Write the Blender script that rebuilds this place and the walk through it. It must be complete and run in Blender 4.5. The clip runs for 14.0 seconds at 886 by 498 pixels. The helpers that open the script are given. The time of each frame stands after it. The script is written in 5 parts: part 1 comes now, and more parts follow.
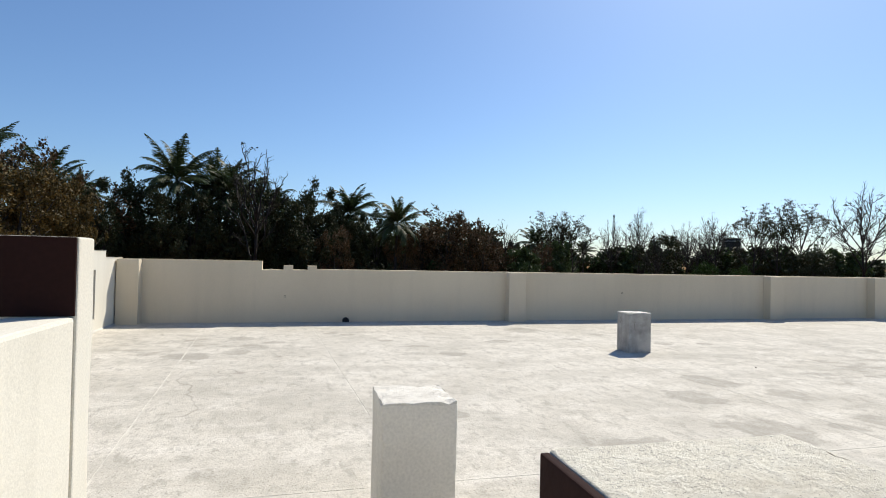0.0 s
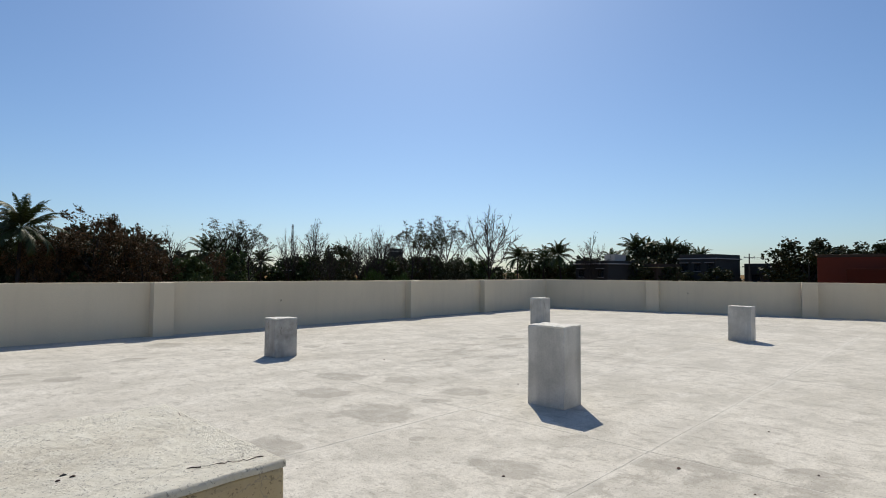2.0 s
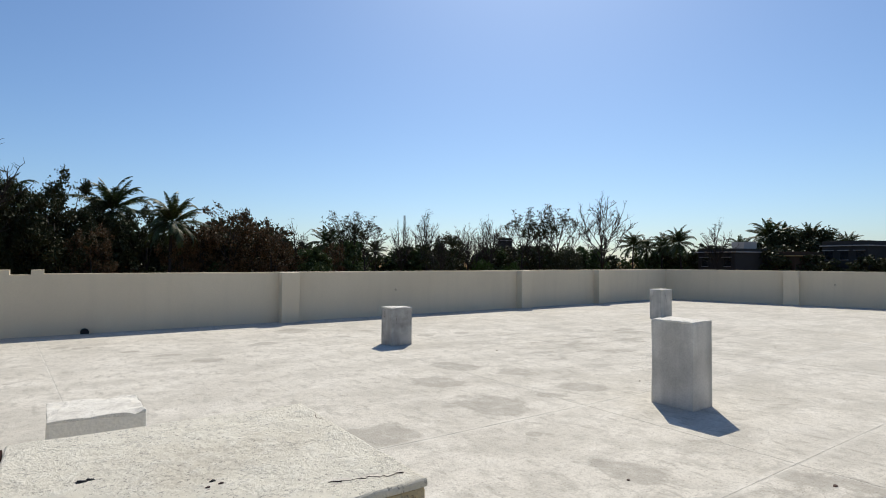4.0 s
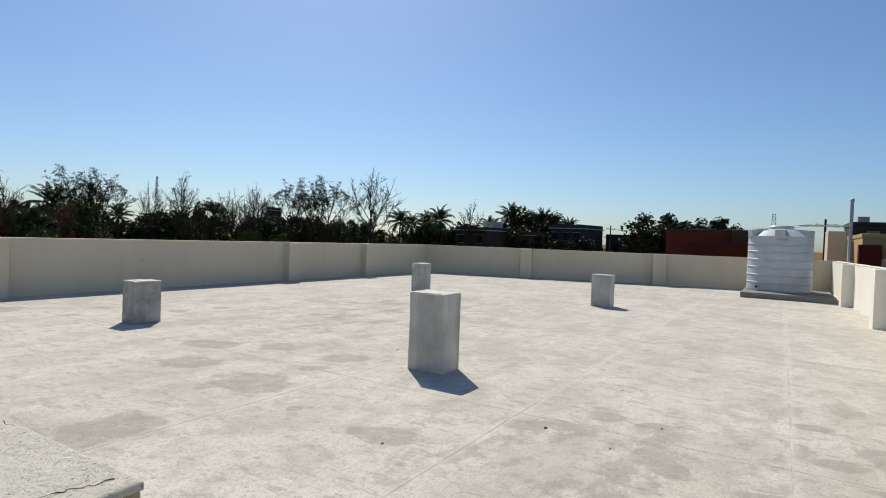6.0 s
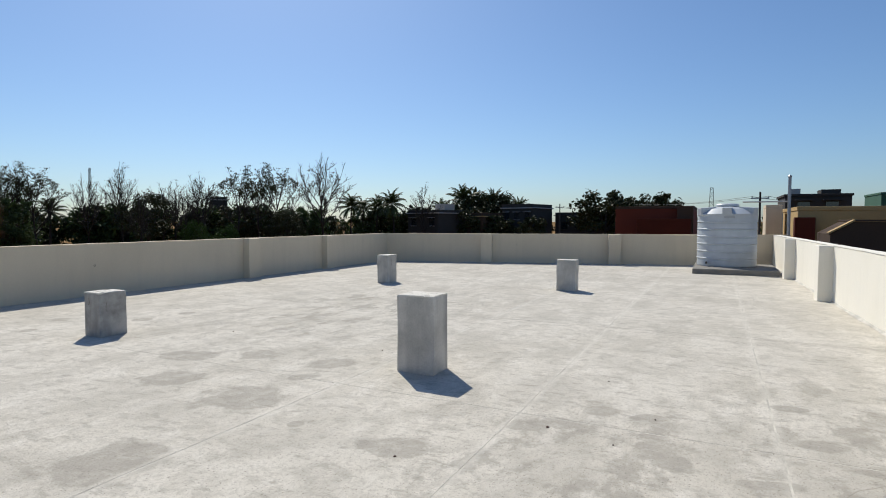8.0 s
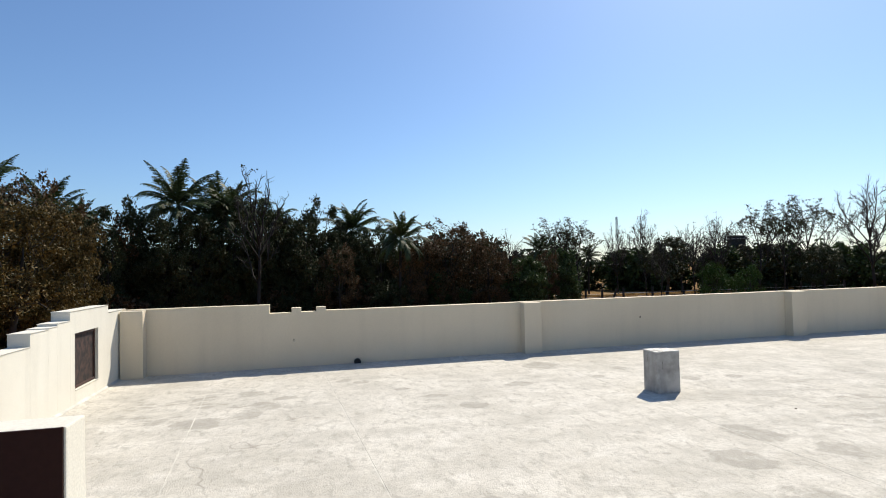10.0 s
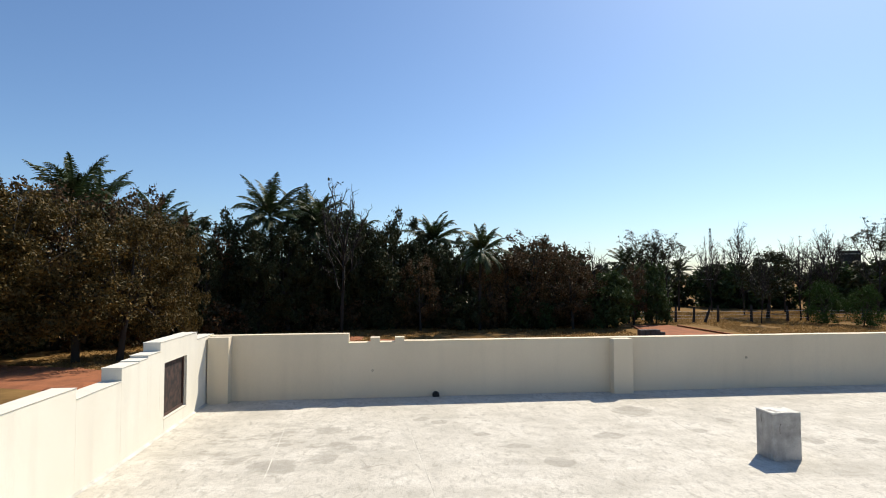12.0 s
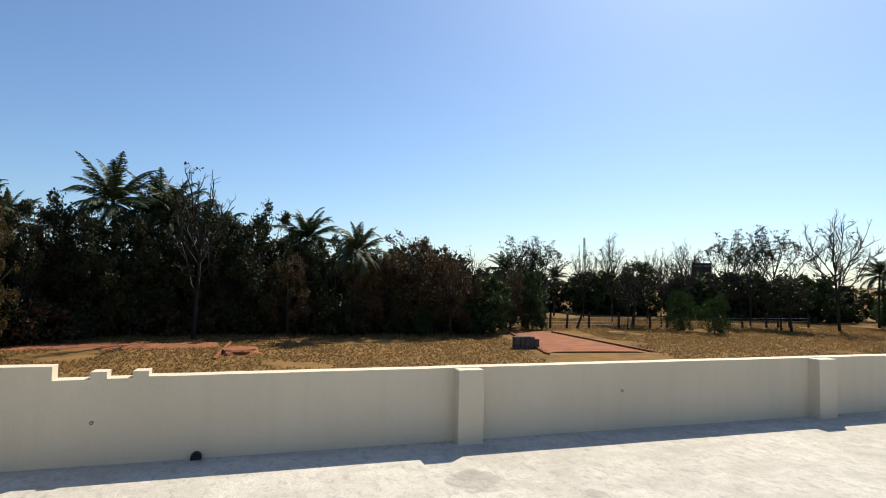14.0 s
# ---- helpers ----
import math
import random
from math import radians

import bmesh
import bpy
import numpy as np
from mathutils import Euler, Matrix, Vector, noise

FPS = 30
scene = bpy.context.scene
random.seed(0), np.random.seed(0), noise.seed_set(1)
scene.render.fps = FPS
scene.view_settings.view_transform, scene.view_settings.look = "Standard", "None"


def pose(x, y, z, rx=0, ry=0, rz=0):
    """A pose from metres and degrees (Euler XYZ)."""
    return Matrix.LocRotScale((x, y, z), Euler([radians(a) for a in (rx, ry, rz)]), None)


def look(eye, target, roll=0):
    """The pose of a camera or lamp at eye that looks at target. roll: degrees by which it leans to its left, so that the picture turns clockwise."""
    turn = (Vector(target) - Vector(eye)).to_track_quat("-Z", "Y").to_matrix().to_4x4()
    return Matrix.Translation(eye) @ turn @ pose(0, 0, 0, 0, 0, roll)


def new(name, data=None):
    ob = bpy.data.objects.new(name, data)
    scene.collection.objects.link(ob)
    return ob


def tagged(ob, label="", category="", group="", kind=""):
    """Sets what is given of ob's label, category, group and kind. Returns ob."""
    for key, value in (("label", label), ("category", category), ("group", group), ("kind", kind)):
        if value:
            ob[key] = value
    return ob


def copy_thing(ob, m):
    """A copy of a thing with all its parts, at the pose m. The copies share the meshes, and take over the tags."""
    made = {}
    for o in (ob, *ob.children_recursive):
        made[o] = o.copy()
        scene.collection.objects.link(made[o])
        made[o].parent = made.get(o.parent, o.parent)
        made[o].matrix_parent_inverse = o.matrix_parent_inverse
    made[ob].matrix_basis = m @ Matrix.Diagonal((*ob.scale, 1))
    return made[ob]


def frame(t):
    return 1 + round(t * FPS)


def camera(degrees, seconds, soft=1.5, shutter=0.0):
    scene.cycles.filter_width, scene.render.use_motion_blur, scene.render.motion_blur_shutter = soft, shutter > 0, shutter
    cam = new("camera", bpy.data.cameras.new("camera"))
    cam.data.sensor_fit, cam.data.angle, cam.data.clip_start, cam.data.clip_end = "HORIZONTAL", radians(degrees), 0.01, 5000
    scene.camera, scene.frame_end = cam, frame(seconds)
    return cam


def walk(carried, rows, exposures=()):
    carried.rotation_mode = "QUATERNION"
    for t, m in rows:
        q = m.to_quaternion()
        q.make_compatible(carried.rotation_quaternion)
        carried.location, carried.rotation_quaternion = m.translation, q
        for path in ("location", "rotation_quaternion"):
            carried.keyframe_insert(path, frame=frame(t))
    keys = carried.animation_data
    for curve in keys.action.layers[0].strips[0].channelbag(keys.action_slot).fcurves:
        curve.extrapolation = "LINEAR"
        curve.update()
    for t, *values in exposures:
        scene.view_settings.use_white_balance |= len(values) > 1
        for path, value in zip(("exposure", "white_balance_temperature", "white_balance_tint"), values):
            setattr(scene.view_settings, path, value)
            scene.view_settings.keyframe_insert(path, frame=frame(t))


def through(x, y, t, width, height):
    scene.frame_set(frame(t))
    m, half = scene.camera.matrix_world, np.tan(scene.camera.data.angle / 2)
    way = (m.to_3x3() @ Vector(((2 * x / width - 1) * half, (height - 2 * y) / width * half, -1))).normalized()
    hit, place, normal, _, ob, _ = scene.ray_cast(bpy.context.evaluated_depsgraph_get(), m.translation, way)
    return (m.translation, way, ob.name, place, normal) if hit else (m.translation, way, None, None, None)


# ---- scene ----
cam = camera(77.4, 14.0, soft=1.0)

PATH = [
    (0, (-4.674, -11.309, 1.345), (-4.188, -9.369, 1.379), 1.2),
    (0.5, (-4.575, -11.376, 1.358), (-3.686, -9.585, 1.403), 1.3),
    (1, (-4.502, -11.526, 1.359), (-3.246, -9.971, 1.409), 0.6),
    (1.5, (-4.492, -11.726, 1.349), (-3.006, -10.389, 1.401), 0.4),
    (2, (-4.282, -11.604, 1.305), (-2.838, -10.223, 1.390), 0.4),
    (2.5, (-4.256, -11.527, 1.345), (-3.110, -9.892, 1.455), -0.3),
    (5, (-4.274, -11.514, 1.311), (-3.078, -9.911, 1.297), 0.8),
    (5.5, (-4.254, -11.510, 1.315), (-2.773, -10.167, 1.288), 1.5),
    (6, (-4.245, -11.546, 1.341), (-2.540, -10.502, 1.302), 2.1),
    (6.5, (-4.319, -11.612, 1.340), (-2.453, -10.892, 1.303), 2.5),
    (7, (-4.335, -11.550, 1.356), (-2.401, -11.042, 1.307), 2.3),
    (7.5, (-4.372, -11.440, 1.415), (-2.453, -10.882, 1.336), 1.5),
    (8, (-4.420, -11.250, 1.530), (-2.631, -10.361, 1.430), -0.0),
    (8.5, (-4.595, -11.160, 1.590), (-3.087, -9.849, 1.513), -1.4),
    (9, (-4.735, -11.130, 1.652), (-3.621, -9.469, 1.616), -1.7),
    (11.5, (-4.752, -10.610, 2.229), (-4.590, -8.618, 2.322), -0.9),
    (12, (-4.703, -10.539, 2.306), (-4.511, -8.551, 2.405), -0.3),
    (12.5, (-4.629, -10.305, 2.397), (-4.381, -8.322, 2.473), 0.5),
    (13, (-4.400, -9.640, 2.440), (-4.077, -7.668, 2.519), 1.1),
    (13.5, (-3.800, -8.600, 2.440), (-3.351, -6.654, 2.536), 1.3),
    (14, (-2.960, -7.640, 2.380), (-2.376, -5.730, 2.488), 1.2),
]
walk(cam, [(t, look(eye, target, roll)) for t, eye, target, roll in PATH],
     exposures=[(0, 0.12, 6500, 10), (1.0, -0.04, 6500, 10), (1.5, -0.14, 6500, 10), (2.0, -0.24, 6500, 10), (2.5, -0.22, 6500, 10), (5, -0.08, 6500, 10), (6.0, -0.22, 6500, 10),
                (7.0, -0.26, 6380, 10), (7.5, -0.24, 6350, 10), (8.5, -0.16, 6380, 10), (9, 0.0, 6500, 10), (11.5, 0.27, 6650, 10), (12.5, 0.24, 6850, 10), (14, 0.24, 6850, 10)])

# ---- light ----
SUN_AZ, SUN_EL = 45.0, 47.5          # clockwise from +y, above the horizon
az, el = radians(SUN_AZ), radians(SUN_EL)
to_sun = Vector((math.sin(az) * math.cos(el), math.cos(az) * math.cos(el), math.sin(el)))
world = bpy.data.worlds.new("sky")
scene.world = world
world.use_nodes = True
wn = world.node_tree
sky = wn.nodes.new("ShaderNodeTexSky")
sky.sky_type = "NISHITA"
sky.sun_disc = False
sky.sun_elevation, sky.sun_rotation = el, az
sky.air_density, sky.dust_density, sky.ozone_density = 1.0, 0.9, 4.0
sky.altitude = 200.0
tint = wn.nodes.new("ShaderNodeMix")
tint.data_type, tint.blend_type = "RGBA", "MULTIPLY"
tint.inputs[0].default_value, tint.inputs[7].default_value = 1.0, (0.86, 1.0, 1.12, 1)
wn.links.new(sky.outputs[0], tint.inputs[6])
wn.links.new(tint.outputs[2], wn.nodes["Background"].inputs[0])
wn.nodes["Background"].inputs[1].default_value = 0.105
sun_data = bpy.data.lights.new("sun", "SUN")
sun_data.energy, sun_data.angle, sun_data.color = 5.3, radians(0.53), (1.0, 0.93, 0.80)
sun = new("sun", sun_data)
sun.matrix_world = look(to_sun * 60, (0, 0, 0))


# ---- materials ----
def material(name, colour, second=None, rough=0.85, grain=40.0, blotch=1.2, amount=0.5, bump=0.2, metal=0.0, stretch=(1, 1, 1), per_piece=0.0, island=0.0, spec=0.4, streaks=0.0):
    """A surface with variation at two scales: blotches between two colours and a fine grain, both with relief."""
    m = bpy.data.materials.new(name)
    m.use_nodes = True
    n, l = m.node_tree.nodes, m.node_tree.links
    b = n["Principled BSDF"]
    b.inputs["Roughness"].default_value, b.inputs["Metallic"].default_value = rough, metal
    b.inputs["Specular IOR Level"].default_value = spec
    second = second or tuple(c * 0.72 for c in colour)
    geo = n.new("ShaderNodeNewGeometry")
    mp = n.new("ShaderNodeMapping")
    mp.inputs["Scale"].default_value = stretch
    l.new(geo.outputs["Position"], mp.inputs["Vector"])
    big, fine = n.new("ShaderNodeTexNoise"), n.new("ShaderNodeTexNoise")
    big.inputs["Scale"].default_value, big.inputs["Detail"].default_value = blotch, 6
    fine.inputs["Scale"].default_value, fine.inputs["Detail"].default_value = grain, 4
    for tex in (big, fine):
        l.new(mp.outputs[0], tex.inputs["Vector"])
    ramp = n.new("ShaderNodeValToRGB")
    ramp.color_ramp.elements[0].position, ramp.color_ramp.elements[1].position = 0.38, 0.68
    ramp.color_ramp.elements[0].color, ramp.color_ramp.elements[1].color = (0, 0, 0, 1), (1, 1, 1, 1)
    l.new(big.outputs["Fac"], ramp.inputs[0])
    scaled = n.new("ShaderNodeMath")
    scaled.operation = "MULTIPLY"
    scaled.inputs[1].default_value = amount
    l.new(ramp.outputs[0], scaled.inputs[0])
    mix = n.new("ShaderNodeMix")
    mix.data_type = "RGBA"
    mix.inputs[6].default_value, mix.inputs[7].default_value = (*colour, 1), (*second, 1)
    l.new(scaled.outputs[0], mix.inputs[0])
    toned = mix.outputs[2]
    if streaks:
        mp2 = n.new("ShaderNodeMapping")
        mp2.inputs["Scale"].default_value = (5.0, 5.0, 0.5)
        l.new(geo.outputs["Position"], mp2.inputs["Vector"])
        run = n.new("ShaderNodeTexNoise")
        run.inputs["Scale"].default_value, run.inputs["Detail"].default_value = 1.0, 7
        l.new(mp2.outputs[0], run.inputs["Vector"])
        rr = n.new("ShaderNodeMapRange")
        rr.inputs["From Min"].default_value, rr.inputs["From Max"].default_value, rr.inputs["To Max"].default_value = 0.50, 0.72, streaks
        l.new(run.outputs["Fac"], rr.inputs["Value"])
        dirt = n.new("ShaderNodeMix")
        dirt.data_type = "RGBA"
        dirt.inputs[7].default_value = (*(c * 0.55 for c in colour), 1)
        l.new(rr.outputs[0], dirt.inputs[0])
        l.new(toned, dirt.inputs[6])
        toned = dirt.outputs[2]
    speck = n.new("ShaderNodeMix")
    speck.data_type, speck.blend_type = "RGBA", "MULTIPLY"
    speck.inputs[0].default_value = 0.35
    l.new(toned, speck.inputs[6])
    l.new(fine.outputs["Fac"], speck.inputs[7])
    lift = n.new("ShaderNodeHueSaturation")
    lift.inputs["Value"].default_value = 1.18
    l.new(speck.outputs[2], lift.inputs["Color"])
    if per_piece or island:
        src = n.new("ShaderNodeObjectInfo").outputs["Random"] if per_piece else geo.outputs["Random Per Island"]
        rng = n.new("ShaderNodeMapRange")
        rng.inputs["To Min"].default_value, rng.inputs["To Max"].default_value = 1.18 - (per_piece or island), 1.18 + (per_piece or island)
        l.new(src, rng.inputs["Value"])
        l.new(rng.outputs[0], lift.inputs["Value"])
    l.new(lift.outputs[0], b.inputs["Base Color"])
    bm_node = n.new("ShaderNodeBump")
    bm_node.inputs["Strength"].default_value, bm_node.inputs["Distance"].default_value = bump, 0.01
    l.new(fine.outputs["Fac"], bm_node.inputs["Height"])
    l.new(bm_node.outputs[0], b.inputs["Normal"])
    return m


def leaf_material(name, colour, second, through=0.08, gloss=0.10):
    """Leaves: colour varied leaf by leaf, some light passing through."""
    m = bpy.data.materials.new(name)
    m.use_nodes = True
    n, l = m.node_tree.nodes, m.node_tree.links
    b = n["Principled BSDF"]
    geo = n.new("ShaderNodeNewGeometry")
    mix = n.new("ShaderNodeMix")
    mix.data_type = "RGBA"
    mix.inputs[6].default_value, mix.inputs[7].default_value = (*colour, 1), (*second, 1)
    l.new(geo.outputs["Random Per Island"], mix.inputs[0])
    l.new(mix.outputs[2], b.inputs["Base Color"])
    b.inputs["Roughness"].default_value = 0.5
    b.inputs["Specular IOR Level"].default_value = gloss
    tr = n.new("ShaderNodeBsdfTranslucent")
    l.new(mix.outputs[2], tr.inputs["Color"])
    add = n.new("ShaderNodeMixShader")
    add.inputs[0].default_value = through
    l.new(b.outputs[0], add.inputs[1])
    l.new(tr.outputs[0], add.inputs[2])
    l.new(add.outputs[0], n["Material Output"].inputs[0])
    return m


# One cream paint in three tones: wall shade and sunlight put into the colour.
PAINT = material("cream_paint_shade_tone", (0.68, 0.585, 0.435), (0.58, 0.495, 0.365), rough=0.8, grain=120, blotch=0.6, amount=0.5, bump=0.08, streaks=0.11)
SUN_PAINT = material("cream_paint_sun_tone", (0.85, 0.81, 0.71), (0.79, 0.75, 0.64), rough=0.75, grain=150, blotch=0.8, amount=0.5, bump=0.05, streaks=0.07)
WEST = material("weathered_cream_paint_sun_tone", (0.70, 0.665, 0.575), (0.62, 0.58, 0.49), rough=0.8, grain=120, blotch=0.9, amount=0.6, bump=0.08, streaks=0.16)
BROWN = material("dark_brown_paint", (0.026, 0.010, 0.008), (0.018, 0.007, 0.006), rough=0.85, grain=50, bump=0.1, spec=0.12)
GRIMY = material("grimy_whitewashed_concrete", (0.50, 0.48, 0.44), (0.22, 0.21, 0.19), rough=0.9, grain=70, blotch=4.5, amount=0.85, bump=0.4, streaks=0.9)
STUB = material("whitewashed_concrete", (0.60, 0.575, 0.52), (0.33, 0.315, 0.28), rough=0.9, grain=70, blotch=3.2, amount=0.7, bump=0.35, streaks=0.75)
WASH = material("cream_whitewash", (0.74, 0.70, 0.61), (0.56, 0.53, 0.46), rough=0.9, grain=70, blotch=2.2, amount=0.6, bump=0.3, streaks=0.35)
BED = material("joint_mortar", (0.60, 0.57, 0.50), (0.34, 0.32, 0.28), rough=0.95, grain=60, blotch=4.0, amount=0.75)
PLINTH = material("grey_cement", (0.24, 0.23, 0.21), (0.15, 0.145, 0.13), rough=0.95, grain=60, blotch=3, bump=0.3)
TANK = material("white_polyethylene", (0.54, 0.57, 0.59), (0.48, 0.51, 0.53), rough=0.4, grain=3, blotch=1.0, amount=0.3, bump=0.0)
BLACK = material("black_plastic", (0.012, 0.012, 0.012), rough=0.6, bump=0.05)
STEEL = material("galvanised_steel", (0.42, 0.43, 0.44), (0.3, 0.3, 0.31), rough=0.45, metal=0.7, grain=30, bump=0.05)
RUST = material("dark_iron", (0.05, 0.03, 0.025), (0.10, 0.045, 0.03), rough=0.8, grain=40, blotch=6, amount=0.7)
BOARD = material("stained_dark_board", (0.012, 0.010, 0.009), (0.09, 0.045, 0.035), rough=0.75, grain=30, blotch=11, amount=0.7)
SOIL = material("red_soil", (0.31, 0.110, 0.046), (0.17, 0.062, 0.028), rough=1.0, grain=9, blotch=0.8, amount=0.8, bump=0.5)
GROUND = material("dry_field", (0.235, 0.140, 0.055), (0.110, 0.068, 0.028), rough=1.0, grain=2.2, blotch=0.4, amount=0.9, bump=0.6, spec=0.05)
STRAW = leaf_material("straw", (0.33, 0.205, 0.080), (0.17, 0.105, 0.042), 0.4, 0.02)
BARK = material("bark", (0.042, 0.035, 0.028), (0.026, 0.022, 0.018), rough=0.95, grain=14, blotch=2, bump=0.6, stretch=(1, 1, 0.3))
# Bark darkened to near black: the backlit silhouette is put into its colour.
BACKLIT_BARK = material("backlit_bark", (0.030, 0.026, 0.022), (0.019, 0.016, 0.014), rough=0.95, grain=14, blotch=2, bump=0.5)
LEAF_RUSSET = leaf_material("russet_leaves", (0.138, 0.080, 0.042), (0.024, 0.026, 0.012), 0.15)
LEAF_OLIVE = leaf_material("olive_leaves", (0.165, 0.108, 0.034), (0.030, 0.030, 0.012), 0.14)
LEAF_DARK = leaf_material("dark_leaves", (0.026, 0.040, 0.016), (0.055, 0.052, 0.024), 0.06)
LEAF_GREEN = leaf_material("green_leaves", (0.056, 0.084, 0.030), (0.030, 0.048, 0.017), 0.2)
LEAF_LIME = leaf_material("fresh_leaves", (0.046, 0.085, 0.020), (0.026, 0.050, 0.012), 0.12, 0.06)
LEAF_PALM = leaf_material("palm_leaflets", (0.070, 0.100, 0.036), (0.028, 0.042, 0.015), 0.12, 0.25)
TAN = material("tan_plaster", (0.46, 0.32, 0.14), (0.38, 0.26, 0.115), rough=0.85, grain=30, blotch=0.5)
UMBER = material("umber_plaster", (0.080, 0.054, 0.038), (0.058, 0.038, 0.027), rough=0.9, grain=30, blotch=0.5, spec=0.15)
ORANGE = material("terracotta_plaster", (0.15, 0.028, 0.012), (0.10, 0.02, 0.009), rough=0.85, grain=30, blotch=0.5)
# Darker copy of the terracotta red, with shadow put into the colour.
MAROON = material("shaded_red_plaster", (0.085, 0.020, 0.012), (0.06, 0.015, 0.010), rough=0.9, grain=30, blotch=0.5, spec=0.15)
# Near-black grey: the backlit shade of the far fronts is put into the colour.
GREY = material("backlit_grey_plaster", (0.045, 0.042, 0.038), (0.028, 0.026, 0.024), rough=0.85, grain=20, blotch=0.4)
PALE = material("pale_plaster", (0.46, 0.44, 0.41), (0.34, 0.32, 0.30), rough=0.85, grain=20, blotch=0.4)
TEAL = material("green_plaster", (0.04, 0.12, 0.08), (0.03, 0.09, 0.06), rough=0.85, grain=20, blotch=0.4)
CHAR = material("charcoal_panel", (0.016, 0.016, 0.018), (0.011, 0.011, 0.012), rough=0.7, grain=20, blotch=0.4)
BRICK = material("dark_block", (0.10, 0.085, 0.075), (0.06, 0.05, 0.045), rough=0.95, grain=20, per_piece=0.25)
GLASS = material("dark_window_glass", (0.02, 0.025, 0.03), rough=0.08, bump=0.0, spec=0.8)


def floor_material():
    """Cement screed, trowelled in long streaks, with damp stains of set shapes, fine specks and hair cracks."""
    m = bpy.data.materials.new("cement_screed")
    m.use_nodes = True
    n, l = m.node_tree.nodes, m.node_tree.links
    b = n["Principled BSDF"]
    b.inputs["Roughness"].default_value = 0.88
    b.inputs["Specular IOR Level"].default_value = 0.3
    geo = n.new("ShaderNodeNewGeometry")

    def noise_at(scale, detail, stretch=(1, 1, 1), rot=0.0, rough=0.5):
        mp = n.new("ShaderNodeMapping")
        mp.inputs["Scale"].default_value = stretch
        mp.inputs["Rotation"].default_value = (0, 0, rot)
        l.new(geo.outputs["Position"], mp.inputs["Vector"])
        tex = n.new("ShaderNodeTexNoise")
        tex.inputs["Scale"].default_value, tex.inputs["Detail"].default_value = scale, detail
        tex.inputs["Roughness"].default_value = rough
        l.new(mp.outputs[0], tex.inputs["Vector"])
        return tex.outputs["Fac"]

    def ramp(src, lo, hi):
        r = n.new("ShaderNodeMapRange")
        r.inputs["From Min"].default_value, r.inputs["From Max"].default_value = lo, hi
        l.new(src, r.inputs["Value"])
        return r.outputs[0]

    def math_node(op, a, c):
        q = n.new("ShaderNodeMath")
        q.operation = op
        for i, v in enumerate((a, c)):
            if isinstance(v, (int, float)):
                q.inputs[i].default_value = v
            else:
                l.new(v, q.inputs[i])
        return q.outputs[0]

    def blend(col, fac, colour, mode="MIX"):
        q = n.new("ShaderNodeMix")
        q.data_type, q.blend_type = "RGBA", mode
        l.new(fac, q.inputs[0])
        if isinstance(col, tuple):
            q.inputs[6].default_value = (*col, 1)
        else:
            l.new(col, q.inputs[6])
        q.inputs[7].default_value = (*colour, 1)
        return q.outputs[2]

    streak = ramp(noise_at(0.9, 7, (1.8, 0.8, 1), 0.35), 0.50, 0.66)
    patch = ramp(noise_at(0.5, 8), 0.46, 0.62)
    speck = ramp(noise_at(70.0, 4), 0.60, 0.68)
    sand = ramp(noise_at(150.0, 3, rough=0.7), 0.40, 0.62)
    grit = ramp(noise_at(26.0, 6, rough=0.7), 0.50, 0.64)
    cloud = ramp(noise_at(1.1, 10, (0.8, 1.5, 1), 0.35, 0.68), 0.47, 0.60)
    flake = ramp(noise_at(5.0, 9, (1.2, 0.9, 1), 0.5, 0.72), 0.50, 0.60)
    scratch = ramp(noise_at(6.0, 10, (1.5, 0.65, 1), 0.30, 0.74), 0.545, 0.60)
    dust = ramp(noise_at(2.0, 9, (0.9, 1.6, 1), 0.2, 0.7), 0.50, 0.62)
    col = blend((0.635, 0.598, 0.525), math_node("MULTIPLY", patch, 0.45), (0.46, 0.425, 0.355))
    col = blend(col, math_node("MULTIPLY", dust, 0.7), (0.70, 0.665, 0.595))
    col = blend(col, math_node("MULTIPLY", cloud, 0.48), (0.40, 0.375, 0.32))
    col = blend(col, math_node("MULTIPLY", streak, 0.32), (0.38, 0.355, 0.305))
    col = blend(col, math_node("MULTIPLY", flake, 0.50), (0.38, 0.355, 0.305))
    col = blend(col, math_node("MULTIPLY", scratch, 0.62), (0.33, 0.31, 0.265))
    col = blend(col, math_node("MULTIPLY", grit, 0.55), (0.36, 0.335, 0.285))
    col = blend(col, math_node("MULTIPLY", sand, 0.30), (0.30, 0.28, 0.24))
    # damp stains: centre, half lengths, turn
    wob = noise_at(3.4, 5, (1, 1, 1), 0.0, 0.55)
    stains = None
    for x, y, a, c, turn in STAINS:
        mp = n.new("ShaderNodeMapping")
        mp.vector_type = "TEXTURE"
        mp.inputs["Location"].default_value = (x, y, 0)
        mp.inputs["Rotation"].default_value = (0, 0, turn)
        mp.inputs["Scale"].default_value = (a, c, 100)
        l.new(geo.outputs["Position"], mp.inputs["Vector"])
        ln = n.new("ShaderNodeVectorMath")
        ln.operation = "LENGTH"
        l.new(mp.outputs[0], ln.inputs[0])
        d = math_node("ADD", ln.outputs["Value"], math_node("MULTIPLY", math_node("SUBTRACT", wob, 0.5), 1.9))
        f = ramp(d, 1.06, 0.86)
        stains = f if stains is None else math_node("MAXIMUM", stains, f)
    blur = ramp(noise_at(7.0, 8, rough=0.7), 0.20, 0.52)
    worn = ramp(noise_at(1.9, 9, (0.8, 1.3, 1), 0.2, 0.68), 0.515, 0.57)
